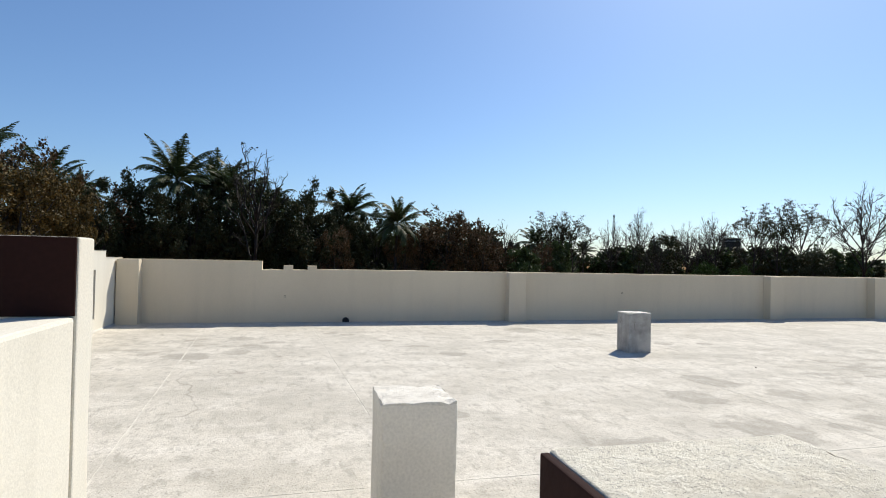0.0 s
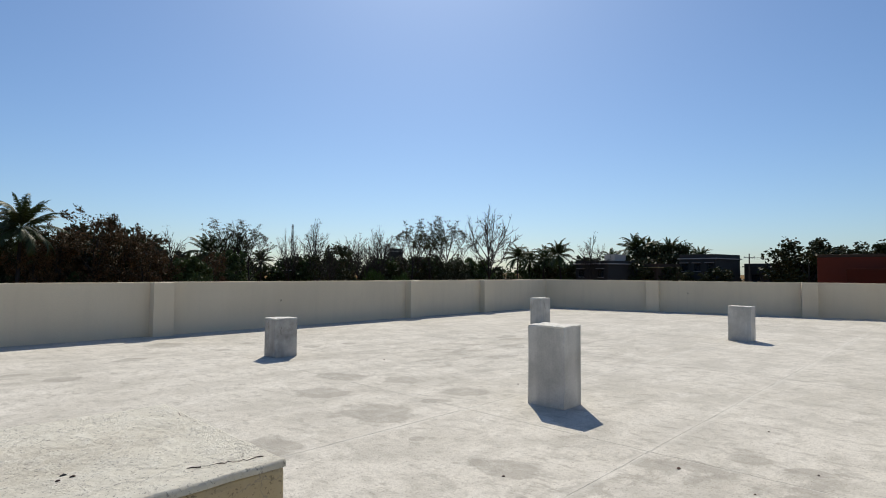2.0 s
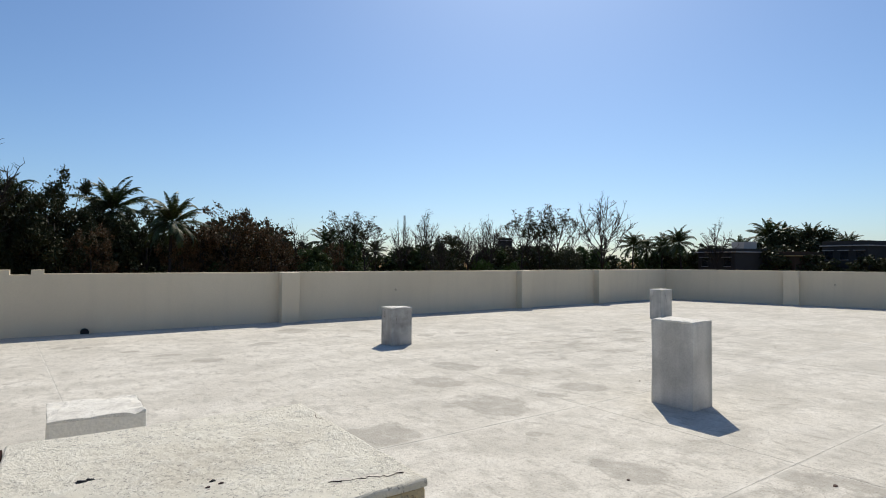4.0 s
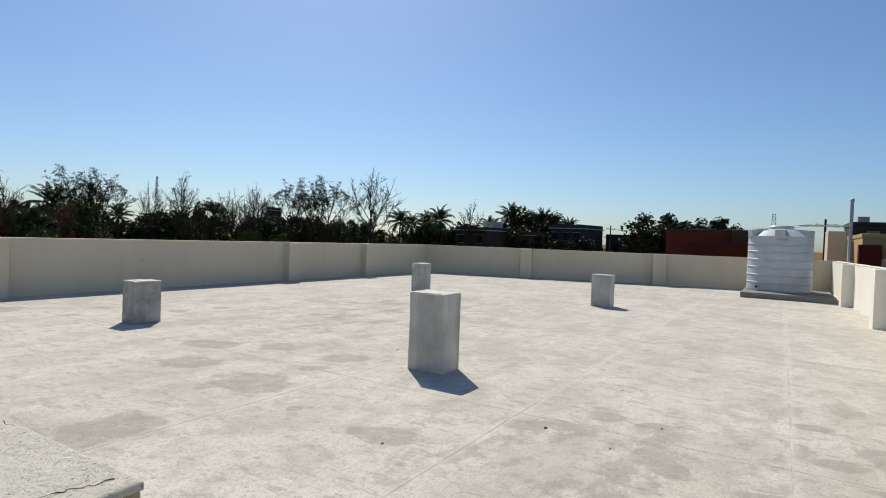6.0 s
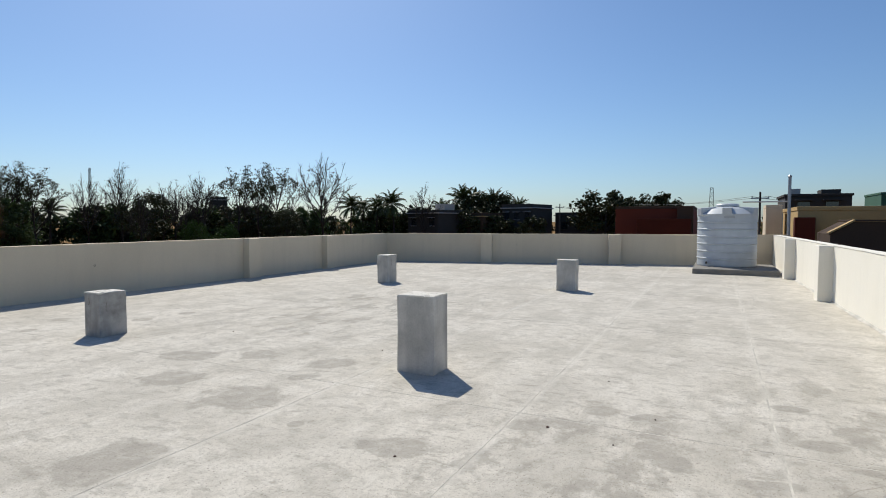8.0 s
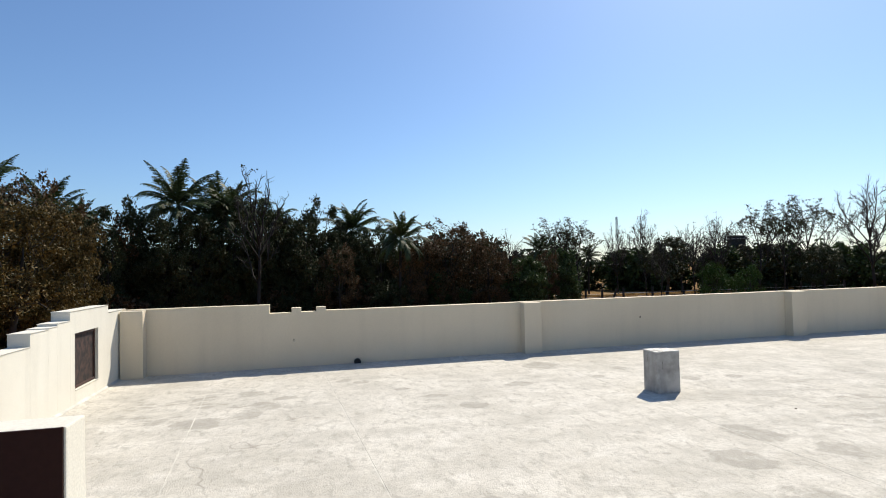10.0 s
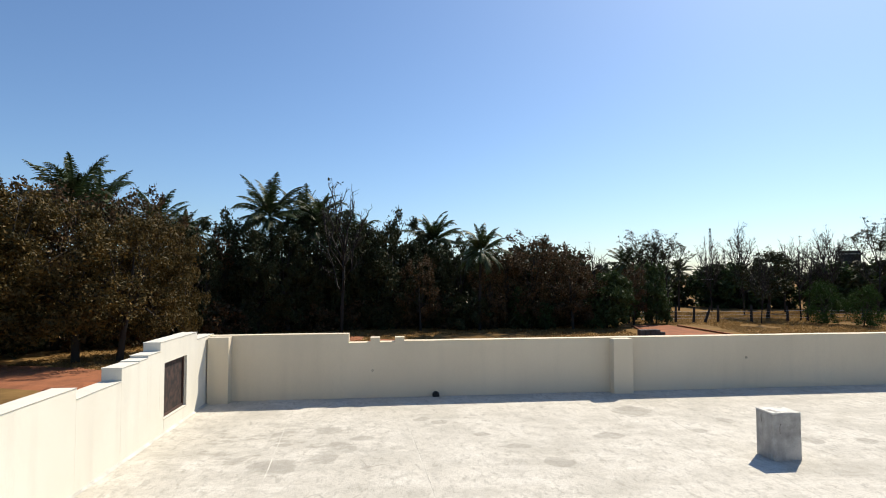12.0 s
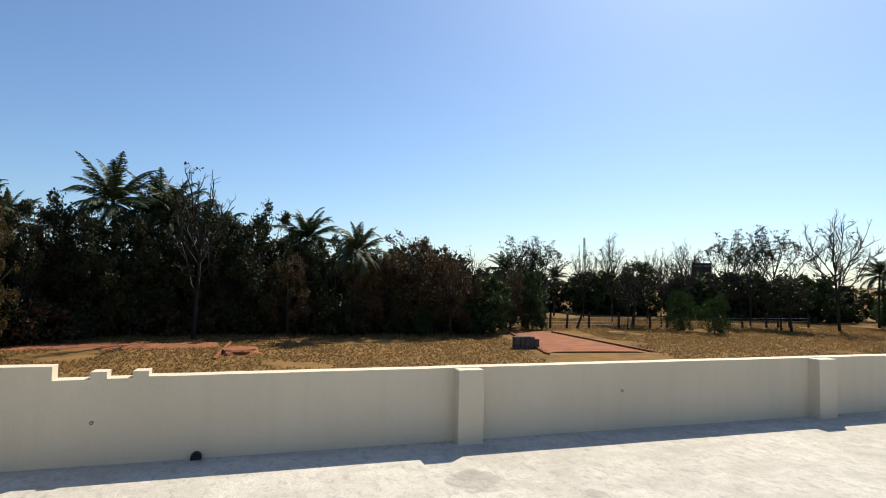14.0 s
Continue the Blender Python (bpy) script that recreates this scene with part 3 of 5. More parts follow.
# ---- column stubs on the terrace ----
def stub(x0, x1, y0, y1, top, label, mat=STUB, seed=1.0, chip=0.02, cracked=True):
    bm = box(x0, x1, y0, y1, -0.01, top, bevel=0.012, cuts=5, rough=0.006, seed=seed)
    for v in bm.verts:
        if v.co.z > top - 0.06:
            edge = min(abs(v.co.x - x0), abs(v.co.x - x1), abs(v.co.y - y0), abs(v.co.y - y1))
            if edge < 0.03:
                v.co.z -= abs(chip) * abs(noise.noise(v.co * 9 + Vector((seed, 2, 0))))
    root = empty("column_stub", (x0 + x1) / 2, (y0 + y1) / 2, 0)
    back = Matrix.Translation((-(x0 + x1) / 2, -(y0 + y1) / 2, 0))
    bm.transform(back)
    part("shaft", bm, mat, root)
    cap = box(x0 + 0.001, x1 - 0.001, y0 + 0.001, y1 - 0.001, top - 0.012, top + 0.003, bevel=0.005, cuts=9, rough=0.0045, seed=seed + 30)
    for v in cap.verts:
        edge = min(abs(v.co.x - x0), abs(v.co.x - x1), abs(v.co.y - y0), abs(v.co.y - y1))
        if v.co.z > top - 0.004 and edge < 0.045:
            v.co.z -= chip * 0.8 * max(0.0, noise.noise(v.co * 16 + Vector((seed, 7, 0))))
        if v.co.z < top - 0.004:
            v.co.z -= 0.016 * max(0.0, noise.noise(v.co * 7 + Vector((seed, 5, 0))))
    cap.transform(back)
    part("mortar_top", cap, LIME, root, "rough pale mortar top")
    r = random.Random(seed)
    for face in ((0, 1) if cracked else ()):
        w, d = (x1 - x0) / 2, (y1 - y0) / 2
        s, z = r.uniform(-0.6, 0.6), top - 0.03 - r.uniform(0, 0.12)
        pts = []
        for k in range(r.randint(4, 7)):
            pts.append((s * w, -d - 0.0005, z) if face == 0 else (-w - 0.0005, s * d, z))
            s = max(-0.85, min(0.85, s + r.uniform(-0.14, 0.14)))
            z -= r.uniform(0.02, 0.07)
        part("crack", add_tube(bmesh.new(), pts, [r.uniform(0.001, 0.003) for _ in pts], 4), RUST, root, "dark hair crack")
    return tagged(root, label, "column stub", "column stubs on the terrace")


stub(0.02, 0.40, -4.01, -3.69, 0.588, "low square whitewashed concrete column stub, grey stained", mat=GRIMY, seed=1)
stub(0.38, 0.70, -8.76, -8.34, 0.787, "tall whitewashed concrete column stub with sharp shadow", seed=2, cracked=False)
stub(7.17, 7.60, -3.96, -3.66, 0.69, "whitewashed concrete column stub with dark streak", seed=3)
stub(7.62, 7.92, -8.49, -8.07, 0.68, "pale whitewashed concrete column stub", seed=4, cracked=False)
stub(-4.29, -3.91, -8.63, -8.25, 0.63, "whitewashed concrete column stub with rough broken top", mat=WASH, seed=5, chip=0.03, cracked=False)

# stair-head walls where the walk begins
head = tagged(empty("stair_head_wall", -0.04, -0.04, 0), "low plastered stair head wall with rough mortar top", "wall")
def l_block(z0, z1, grow, bevel, cuts, rough, seed):
    """The wall end with its wider pier, as one block, L-shaped from above."""
    q = [(-4.28 - grow, -11.3 - grow), (-4.05 + grow, -11.3 - grow), (-4.05 + grow, -10.935 - grow), (-3.865 + grow, -10.935 - grow), (-3.865 + grow, -10.52 + grow), (-4.28 - grow, -10.52 + grow)]
    bm = bmesh.new()
    low, high = [bm.verts.new((x, y, z0)) for x, y in q], [bm.verts.new((x, y, z1)) for x, y in q]
    for k in range(6):
        bm.faces.new((low[k], low[(k + 1) % 6], high[(k + 1) % 6], high[k]))
    bm.faces.new((high[0], high[1], high[2], high[5]))
    bm.faces.new((high[2], high[3], high[4], high[5]))
    bm.faces.new(low[::-1])
    keep = [e for e in bm.edges if {e.verts[0], e.verts[1]} != {high[2], high[5]} and max(v.co.z for v in e.verts) > z1 - 0.001]
    bmesh.ops.bevel(bm, geom=keep, offset=bevel, segments=3, affect="EDGES", profile=0.55)
    bmesh.ops.subdivide_edges(bm, edges=[e for e in bm.edges if e.calc_length() > 0.1], cuts=cuts, use_grid_fill=True)
    for v in bm.verts:
        v.co += (noise.noise_vector(v.co * 5 + Vector((seed, 0, 0))) + 0.6 * noise.noise_vector(v.co * 18)) * rough
    return bm


part("wall_end", l_block(-0.01, 1.062, 0.0, 0.010, 5, 0.003, 8), SAND, head, "sandy unpainted plaster")
part("mortar_top", l_block(1.0595, 1.069, 0.0005, 0.0045, 17, 0.0034, 10), COPING, head, "rough cracked mortar capping")
for seed, (ax, ay), (bx, by), steps, width in ((3, (-3.965, -10.880), (-3.880, -10.906), 16, 0.0006), (4, (-3.872, -10.56), (-3.876, -10.66), 10, 0.0006)):
    r = random.Random(seed)
    pts = []
    for k in range(steps + 1):
        f = k / steps
        pts.append((ax + (bx - ax) * f + r.uniform(-0.004, 0.004), ay + (by - ay) * f + r.uniform(-0.004, 0.004), 1.0688))
    part("crack", add_tube(bmesh.new(), pts, [width * r.uniform(0.3, 1.5) for _ in pts], 4), RUST, head, "dark open crack")
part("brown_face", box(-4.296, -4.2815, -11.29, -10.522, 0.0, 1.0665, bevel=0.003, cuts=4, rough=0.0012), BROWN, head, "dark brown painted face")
for x, y, r_, mat in ((-4.2, -10.72, 0.0052, BLACK), (-4.191, -10.717, 0.0042, BLACK), (-4.075, -10.80, 0.0032, BLACK), (-4.068, -10.812, 0.0028, RUST), (-4.083, -10.815, 0.0024, RUST)):
    bm = bmesh.new()
    bmesh.ops.create_icosphere(bm, subdivisions=2, radius=r_)
    for v in bm.verts:
        v.co = v.co * (1 + 0.9 * noise.noise(v.co * 230 + Vector((x * 9, y * 7, 0))))
        v.co.z *= 0.5
        v.co.y *= 0.6
    o = part("pebble", bm, mat)
    o.location = (x - 0.04, y - 0.04, 1.067 + r_ * 0.3)
    tagged(o, "small dark pebble lying on the mortar top", "pebble", "pebbles on the mortar top")
for x, y, r_ in [(-0.46, -10.15, 0.013), (-1.4, -9.4, 0.009), (-0.58, -10.64, 0.007), (1.07, -7.72, 0.009), (1.11, -5.25, 0.010), (0.06, -10.85, 0.008), (0.96, -10.35, 0.007)]:
    bm = bmesh.new()
    bmesh.ops.create_icosphere(bm, subdivisions=2, radius=r_)
    for v in bm.verts:
        v.co = v.co * (1 + 0.5 * noise.noise(v.co * 60 + Vector((x, y, 0))))
        v.co.z *= 0.5
        v.co.x *= 1.4
    o = part("mortar_crumb", bm, RUST)
    o.location = (x, y, r_ * 0.3)
    tagged(o, "dark crumb of old mortar on the screed", "crumb", "crumbs on the floor")
side = tagged(empty("stair_side_wall", 0, 0, 0), "bright plastered low wall ending in a raised pier", "wall")
part("wall_run", box(-5.74, -5.505, -12.4, -8.952, -0.01, 1.094, bevel=0.015, cuts=3, rough=0.004, seed=12), WEST, side)
part("pier", box(-6.10, -5.50, -8.947, -8.79, -0.01, 1.398, bevel=0.008, cuts=3, rough=0.004, seed=13), WEST, side)
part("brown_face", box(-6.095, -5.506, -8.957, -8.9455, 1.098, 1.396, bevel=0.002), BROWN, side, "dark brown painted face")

# ---- water tank on its plinth ----
plinth = tagged(part("tank_plinth", box(13.3, 15.95, -12.82, -10.6, -0.01, 0.15, bevel=0.015, cuts=4, rough=0.006, seed=20), PLINTH), "grey cement plinth under the water tank", "plinth")
tank = tagged(empty("water_tank", 15.05, -11.5, 0.15), "large white ribbed plastic water tank", "water tank")
R, HT = 0.85, 1.59
prof = [(R * 0.97, 0.0), (R - 0.012, 0.04)]
for i in range(6):
    z = 0.22 + i * 0.225
    prof += [(R - 0.012, z - 0.03), (R - 0.028, z - 0.012), (R - 0.026, z + 0.004), (R + 0.002, z + 0.018), (R + 0.002, z + 0.032), (R - 0.012, z + 0.05)]
prof += [(R - 0.012, HT - 0.03), (R + 0.008, HT - 0.012), (R + 0.008, HT + 0.012), (R - 0.05, HT + 0.05), (R * 0.72, HT + 0.17), (R * 0.36, HT + 0.245), (R * 0.33, HT + 0.25)]
body = part("tank_body", add_lathe(bmesh.new(), prof, sides=72), TANK, tank, smooth=False)
part("lid", add_lathe(bmesh.new(), [(0.31, HT + 0.24), (0.33, HT + 0.25), (0.33, HT + 0.30), (0.30, HT + 0.33), (0.12, HT + 0.345)], sides=40), TANK, tank, "screw lid")
for a in range(6):
    o = part("shoulder_block", box(0.42, 0.90, -0.13, 0.13, -0.18, 0.045, bevel=0.02), TANK, tank)
    o.matrix_basis = pose(0, 0, HT + 0.23, 0, 5, a * 60 - 1)
o = part("badge", box(-0.004, 0.004, -0.14, 0.14, 0, 0.05, bevel=0.002), STEEL, tank, "grey maker's plate without words")
o.matrix_basis = pose(-(R + 0.004), -0.05, HT - 0.11)
part("outlet_pipe", add_tube(bmesh.new(), [(-R - 0.08, 0.55, 0.12), (-R + 0.35, 0.55, 0.12)], [0.03, 0.03], 10), BLACK, tank)
pole = tagged(empty("pipe_mast", 18.2, -13.45, GROUND_Z), "slim grey steel mast beside the parapet", "mast")
part("pole", add_tube(bmesh.new(), [(0, 0, 0), (0, 0, 6.55)], [0.055, 0.05], 12), STEEL, pole)
part("cap", add_lathe(bmesh.new(), [(0.06, 6.55), (0.065, 6.6), (0.02, 6.64)], sides=12), STEEL, pole)
part("cross_arm", add_tube(bmesh.new(), [(0.0, 0.02, 5.72), (0.6, 1.4, 5.74)], [0.025, 0.025], 8), STEEL, pole)


# ---- ground around the building ----
bm = bmesh.new()
for i in range(-20, 21):
    for j in range(-20, 21):
        x, y = 100 * i * (1 + 0.1 * abs(i)), 100 * j * (1 + 0.1 * abs(j))
        bm.verts.new((x, y, GROUND_Z))
bm.verts.ensure_lookup_table()
for i in range(40):
    for j in range(40):
        bm.faces.new([bm.verts[k] for k in (i * 41 + j, (i + 1) * 41 + j, (i + 1) * 41 + j + 1, i * 41 + j + 1)])
tagged(part("ground", bm, GROUND), "dry straw-coloured field with bare earth", "ground", kind="structure")


def strip(name, a, b, w0, w1, mat, z, label, category):
    """A laid strip of soil with ragged sides and a slightly raised crown."""
    a, b = Vector((*a, 0)), Vector((*b, 0))
    along = (b - a).normalized()
    out = Vector((-along.y, along.x, 0))
    bm = bmesh.new()
    prev = None
    for i in range(41):
        p = a.lerp(b, i / 40)
        w = w0 + (w1 - w0) * i / 40
        l_, r_ = w * (1 + 0.12 * noise.noise(p * 0.4)), w * (1 + 0.12 * noise.noise(p * 0.4 + Vector((9, 0, 0))))
        col = [bm.verts.new(p + out * d + Vector((0, 0, GROUND_Z + q))) for d, q in ((-r_, 0.004), (-r_ * 0.8, z), (0, z * 1.2), (l_ * 0.8, z), (l_, 0.004))]
        if prev:
            for k in range(4):
                bm.faces.new((prev[k], col[k], col[k + 1], prev[k + 1]))
        prev = col
    bmesh.ops.recalc_face_normals(bm, faces=bm.faces[:])
    return tagged(part(name, bm, mat), label, category, kind="structure")


strip("road", (23.2, 33), (25.4, 50.5), 4.4, 2.2, SOIL, 0.10, "red earth track running through the dry field", "road")
strip("road", (-44, 31.5), (-18, 21.8), 3.4, 3.0, SOIL, 0.08, "red earth track beside the trees", "road")
strip("road", (-22, 42), (-7.2, 42), 1.8, 2.0, SOIL, 0.08, "red earth turning place", "road")
for a, b in (((28.2, 33), (28.0, 50.5)), ((18.4, 33), (22.8, 50.5)), ((-6.6, 34), (-6.2, 44))):
    bm = bmesh.new()
    va, vb = Vector((*a, GROUND_Z)), Vector((*b, GROUND_Z))
    n_ = int((vb - va).length / 0.9)
    for i in range(n_):
        p = va.lerp(vb, i / n_)
        add_box(bm, p.x - 0.12, p.x + 0.12, p.y - 0.42, p.y + 0.42, GROUND_Z - 0.02, GROUND_Z + 0.16, bevel=0.03)
    tagged(part("kerb", bm, SOIL), "row of earth-stained kerb stones along the earth track", "kerb", kind="structure")

# heaps and blocks left by builders
def heap(x, y, r, h, mat, label, seed):
    bm = bmesh.new()
    bmesh.ops.create_icosphere(bm, subdivisions=3, radius=1)
    for v in bm.verts:
        f = 1 + 0.35 * noise.noise(v.co * 2 + Vector((seed, 0, 0))) + 0.12 * noise.noise(v.co * 7)
        v.co = Vector((v.co.x * r * f, v.co.y * r * f, max(-0.05, v.co.z * h * f)))
    o = part("soil_mound", bm, mat)
    o.location = (x, y, GROUND_Z)
    return tagged(o, label, "mound")


heap(-20.6, 19.6, 1.5, 0.42, SOIL, "low mound of red earth beside the track", 1)
heap(-5.2, 37.0, 1.5, 0.45, SOIL, "low mound of red earth in the field", 2)
pile = tagged(empty("block_pile", 18.2, 36.2, GROUND_Z), "pile of dark building blocks beside the track", "block pile")
seed_block = None
for i in range(5):
    for j in range(3):
        for k in range(5 - (i > 3)):
            m = pose(i * 0.46 - 0.9, j * 0.25, 0.11 + k * 0.205, 0, 0, random.uniform(-4, 4))
            if seed_block is None:
                seed_block = part("block", box(-0.2, 0.2, -0.1, 0.1, -0.1, 0.1, bevel=0.012), BRICK, pile)
                seed_block.matrix_basis = m
            else:
                again("block", seed_block, pile, m)

# fence of rough posts and wire along the field's edge
fence = tagged(empty("wire_fence", 0, 0, 0), "wire fence on rough leaning wooden posts", "fence")
FENCE_X = [24.3, 27.2, 30.2, 32.5, 33.9, 35.6, 39.9, 44.6, 47.2, 49.6, 54.5, 59.4, 63.5, 67.6, 71.0]
tops = []
for i, x in enumerate(FENCE_X):
    y = 54.6 - (x - 30) * 0.028
    lean = random.uniform(-0.12, 0.12) if i != 4 else 0.8
    hgt = random.uniform(1.6, 2.1)
    top = (x + lean, y + random.uniform(-0.08, 0.08), GROUND_Z + hgt)
    tops.append((x, y, top))
    part("post", add_tube(bmesh.new(), [(x, y, GROUND_Z - 0.1), (x + lean * 0.5, y, GROUND_Z + hgt * 0.5), top], [0.17, 0.16, 0.13], 7), BARK, fence)
for z in (0.5, 0.9, 1.3):
    pts = [(x + (t[0] - x) * z / 1.6, y - 0.1, GROUND_Z + z + random.uniform(-0.05, 0.05)) for x, y, t in tops]
    part("wire", add_tube(bmesh.new(), pts, [0.014] * len(pts), 4), STEEL, fence)

# dry grass in tufts
rng = random.Random(5)
verts, faces = [], []
for _ in range(95000):
    x, y = rng.uniform(-30, 80), 24 + 48 * rng.random() ** 0.8
    if noise.noise(Vector((x * 0.15, y * 0.15, 0))) < -0.45:
        continue
    if 17.5 < x - (y - 33) * 0.2 < 28.5 and y < 51.5:
        continue
    for _b in range(3):
        a, hgt, w = rng.uniform(0, 6.28), rng.uniform(0.05, 0.16), rng.uniform(0.025, 0.07)
        k = len(verts)
        dx, dy = math.cos(a) * w, math.sin(a) * w
        verts += [(x - dx, y - dy, GROUND_Z), (x + dx, y + dy, GROUND_Z), (x + rng.uniform(-0.15, 0.15), y + rng.uniform(-0.15, 0.15), GROUND_Z + hgt)]
        faces.append((k, k + 1, k + 2))
me = bpy.data.meshes.new("dry_grass")
me.from_pydata(verts, [], faces)
me.materials.append(STRAW)
tagged(new("dry_grass", me), "tufts of dry straw-coloured grass in the field", "grass", kind="stuff")


# ---- trees ----
def leaves_mesh(name, leaves, mat):
    """leaves: (centre, length vector, width vector); each leaf is a folded kite."""
    v, f = [], []
    for c, a, b in leaves:
        k = len(v)
        up = a.cross(b)
        up = up.normalized() * b.length * 0.35 if up.length > 0 else Vector((0, 0, 0))
        v += [c - a, c + b + up, c + a, c - b + up]
        f += [(k, k + 1, k + 2), (k, k + 2, k + 3)]
    me = bpy.data.meshes.new(name)
    me.from_pydata([tuple(q) for q in v], [], f)
    me.materials.append(mat)
    return me


def broadleaf(label, seed, h, spread, mat, leaf=0.155, count=12500, low=0.12, bark=BARK, gaps=0.0):
    """A leafy tree at the origin: bent trunk, limbs, and a crown of clumps with an uneven outline."""
    r = random.Random(seed)
    root = tagged(new("tree"), label, "tree", "trees round the field")
    tb = bmesh.new()
    bend = Vector((r.uniform(-0.5, 0.5), r.uniform(-0.5, 0.5), 0))
    trunk = [Vector((0, 0, -0.2)), bend * 0.4 + Vector((0, 0, h * 0.2)), bend + Vector((0, 0, h * 0.42)), bend * 1.4 + Vector((0, 0, h * 0.75))]
    add_tube(tb, trunk, [0.026 * h, 0.02 * h, 0.014 * h, 0.004 * h], 8)
    clumps = []
    for i in range(48):
        z = low + (1 - low) * (i + r.random()) / 48
        wide = spread * (0.55 + 0.55 * math.sin(math.pi * min(1, (z - low) / (1 - low) * 0.85 + 0.12))) * r.uniform(0.45, 1.0)
        a = r.uniform(0, 6.283)
        c = Vector((math.cos(a) * wide, math.sin(a) * wide, h * z * r.uniform(0.9, 1.0)))
        clumps.append((c, spread * r.uniform(0.13, 0.36)))
        if i % 4 == 0:
            start = trunk[1].lerp(trunk[2], r.random())
            mid = start.lerp(c, 0.5) + Vector((0, 0, 0.05 * h))
            add_tube(tb, [start, mid, c], [0.008 * h, 0.006 * h, 0.002 * h], 5)
    part("trunk", tb, bark, root, smooth=True)
    leaves = []
    for i in range(count):
        c, rad = clumps[i % len(clumps)]
        d = Vector((r.gauss(0, 1), r.gauss(0, 1), r.gauss(0, 0.75)))
        d = d.normalized() * rad * r.random() ** 0.45
        p = c + d
        if gaps and noise.noise(p * 0.7 + Vector((seed, 0, 0))) < gaps - 0.5:
            continue
        p.z = max(p.z, 0.15)
        s = leaf * r.uniform(0.6, 1.35)
        a = Vector((r.gauss(0, 1), r.gauss(0, 1), r.gauss(-0.4, 0.8))).normalized()
        b = a.cross(Vector((r.gauss(0, 1), r.gauss(0, 1), r.gauss(0, 1)))).normalized()
        leaves.append((p, a * s, b * s * 0.5))
    o = new("crown", leaves_mesh("crown", leaves, mat))
    o.parent = root
    return root


def palm(label, seed, h, fronds=24, size=2.9, droop=1.0):
    """A coconut palm: slim curved trunk, arching fronds with hanging leaflets, nuts."""
    r = random.Random(seed)
    root = tagged(new("palm_tree"), label, "palm tree", "palms behind the trees")
    lean = Vector((r.uniform(-1, 1), r.uniform(-1, 1), 0)) * 0.05 * h
    pts = [lean * (i / 8) ** 2 + Vector((0, 0, -0.2 + (h - size * 0.98) * i / 8)) for i in range(9)]
    part("trunk", add_tube(bmesh.new(), pts, [0.22 - 0.011 * i for i in range(9)], 9), BACKLIT_BARK, root, smooth=True)
    top = pts[-1]
    v, f = [], []
    for i in range(fronds):
        a = 2.4 * i + r.uniform(-0.25, 0.25)
        rise = 1.48 - 2.05 * (i / fronds) ** 1.1 + r.uniform(-0.15, 0.15)
        out = Vector((math.cos(a), math.sin(a), 0))
        side = Vector((-math.sin(a), math.cos(a), 0))
        prev, ang, p = None, rise, top.copy()
        steps = 16
        bend = r.uniform(0.35, 1.55) * droop
        ln = size * r.uniform(0.85, 1.15)
        for k in range(steps + 1):
            t = k / steps
            step = (out * math.cos(ang) + Vector((0, 0, 1)) * math.sin(ang)) * (ln / steps)
            ang -= (0.026 + 0.115 * t * t) * bend
            if k > 1:
                ahead = step.normalized()
                for sgn in (-1, 1):
                    for half in (0.0, 0.25, 0.5, 0.75):
                        q = p + step * half
                        L = ln * 0.25 * math.sin(math.pi * min(1, 0.2 + t * 0.74)) * r.uniform(0.85, 1.1)
                        tip = q + side * sgn * L * 0.62 + ahead * L * 0.7 - Vector((0, 0, L * r.uniform(0.15, 0.7)))
                        w = ahead * 0.042
                        n_ = len(v)
                        v += [q - w, q + w, q.lerp(tip, 0.6) + w * 1.1, tip]
                        f += [(n_, n_ + 1, n_ + 2), (n_, n_ + 2, n_ + 3)]
            n_ = len(v)
            w = side * (0.05 * (1 - t) + 0.012)
            v += [p - w, p + w]
            if prev is not None:
                f.append((prev, prev + 1, n_ + 1, n_))
            prev = n_
            p = p + step
    me = bpy.data.meshes.new("crown")
    me.from_pydata([tuple(q) for q in v], [], f)
    me.materials.append(LEAF_PALM)
    o = new("crown", me)
    o.parent = root
    nut = None
    for i in range(5):
        a = r.uniform(0, 6.28)
        m = Matrix.Translation(top + Vector((math.cos(a) * 0.3, math.sin(a) * 0.3, -0.25 - r.random() * 0.2)))
        if nut is None:
            nb = bmesh.new()
            bmesh.ops.create_icosphere(nb, subdivisions=1, radius=0.14)
            nut = part("coconut", nb, BARK, root)
            nut.matrix_basis = m
        else:
            again("coconut", nut, root, m)
    return root


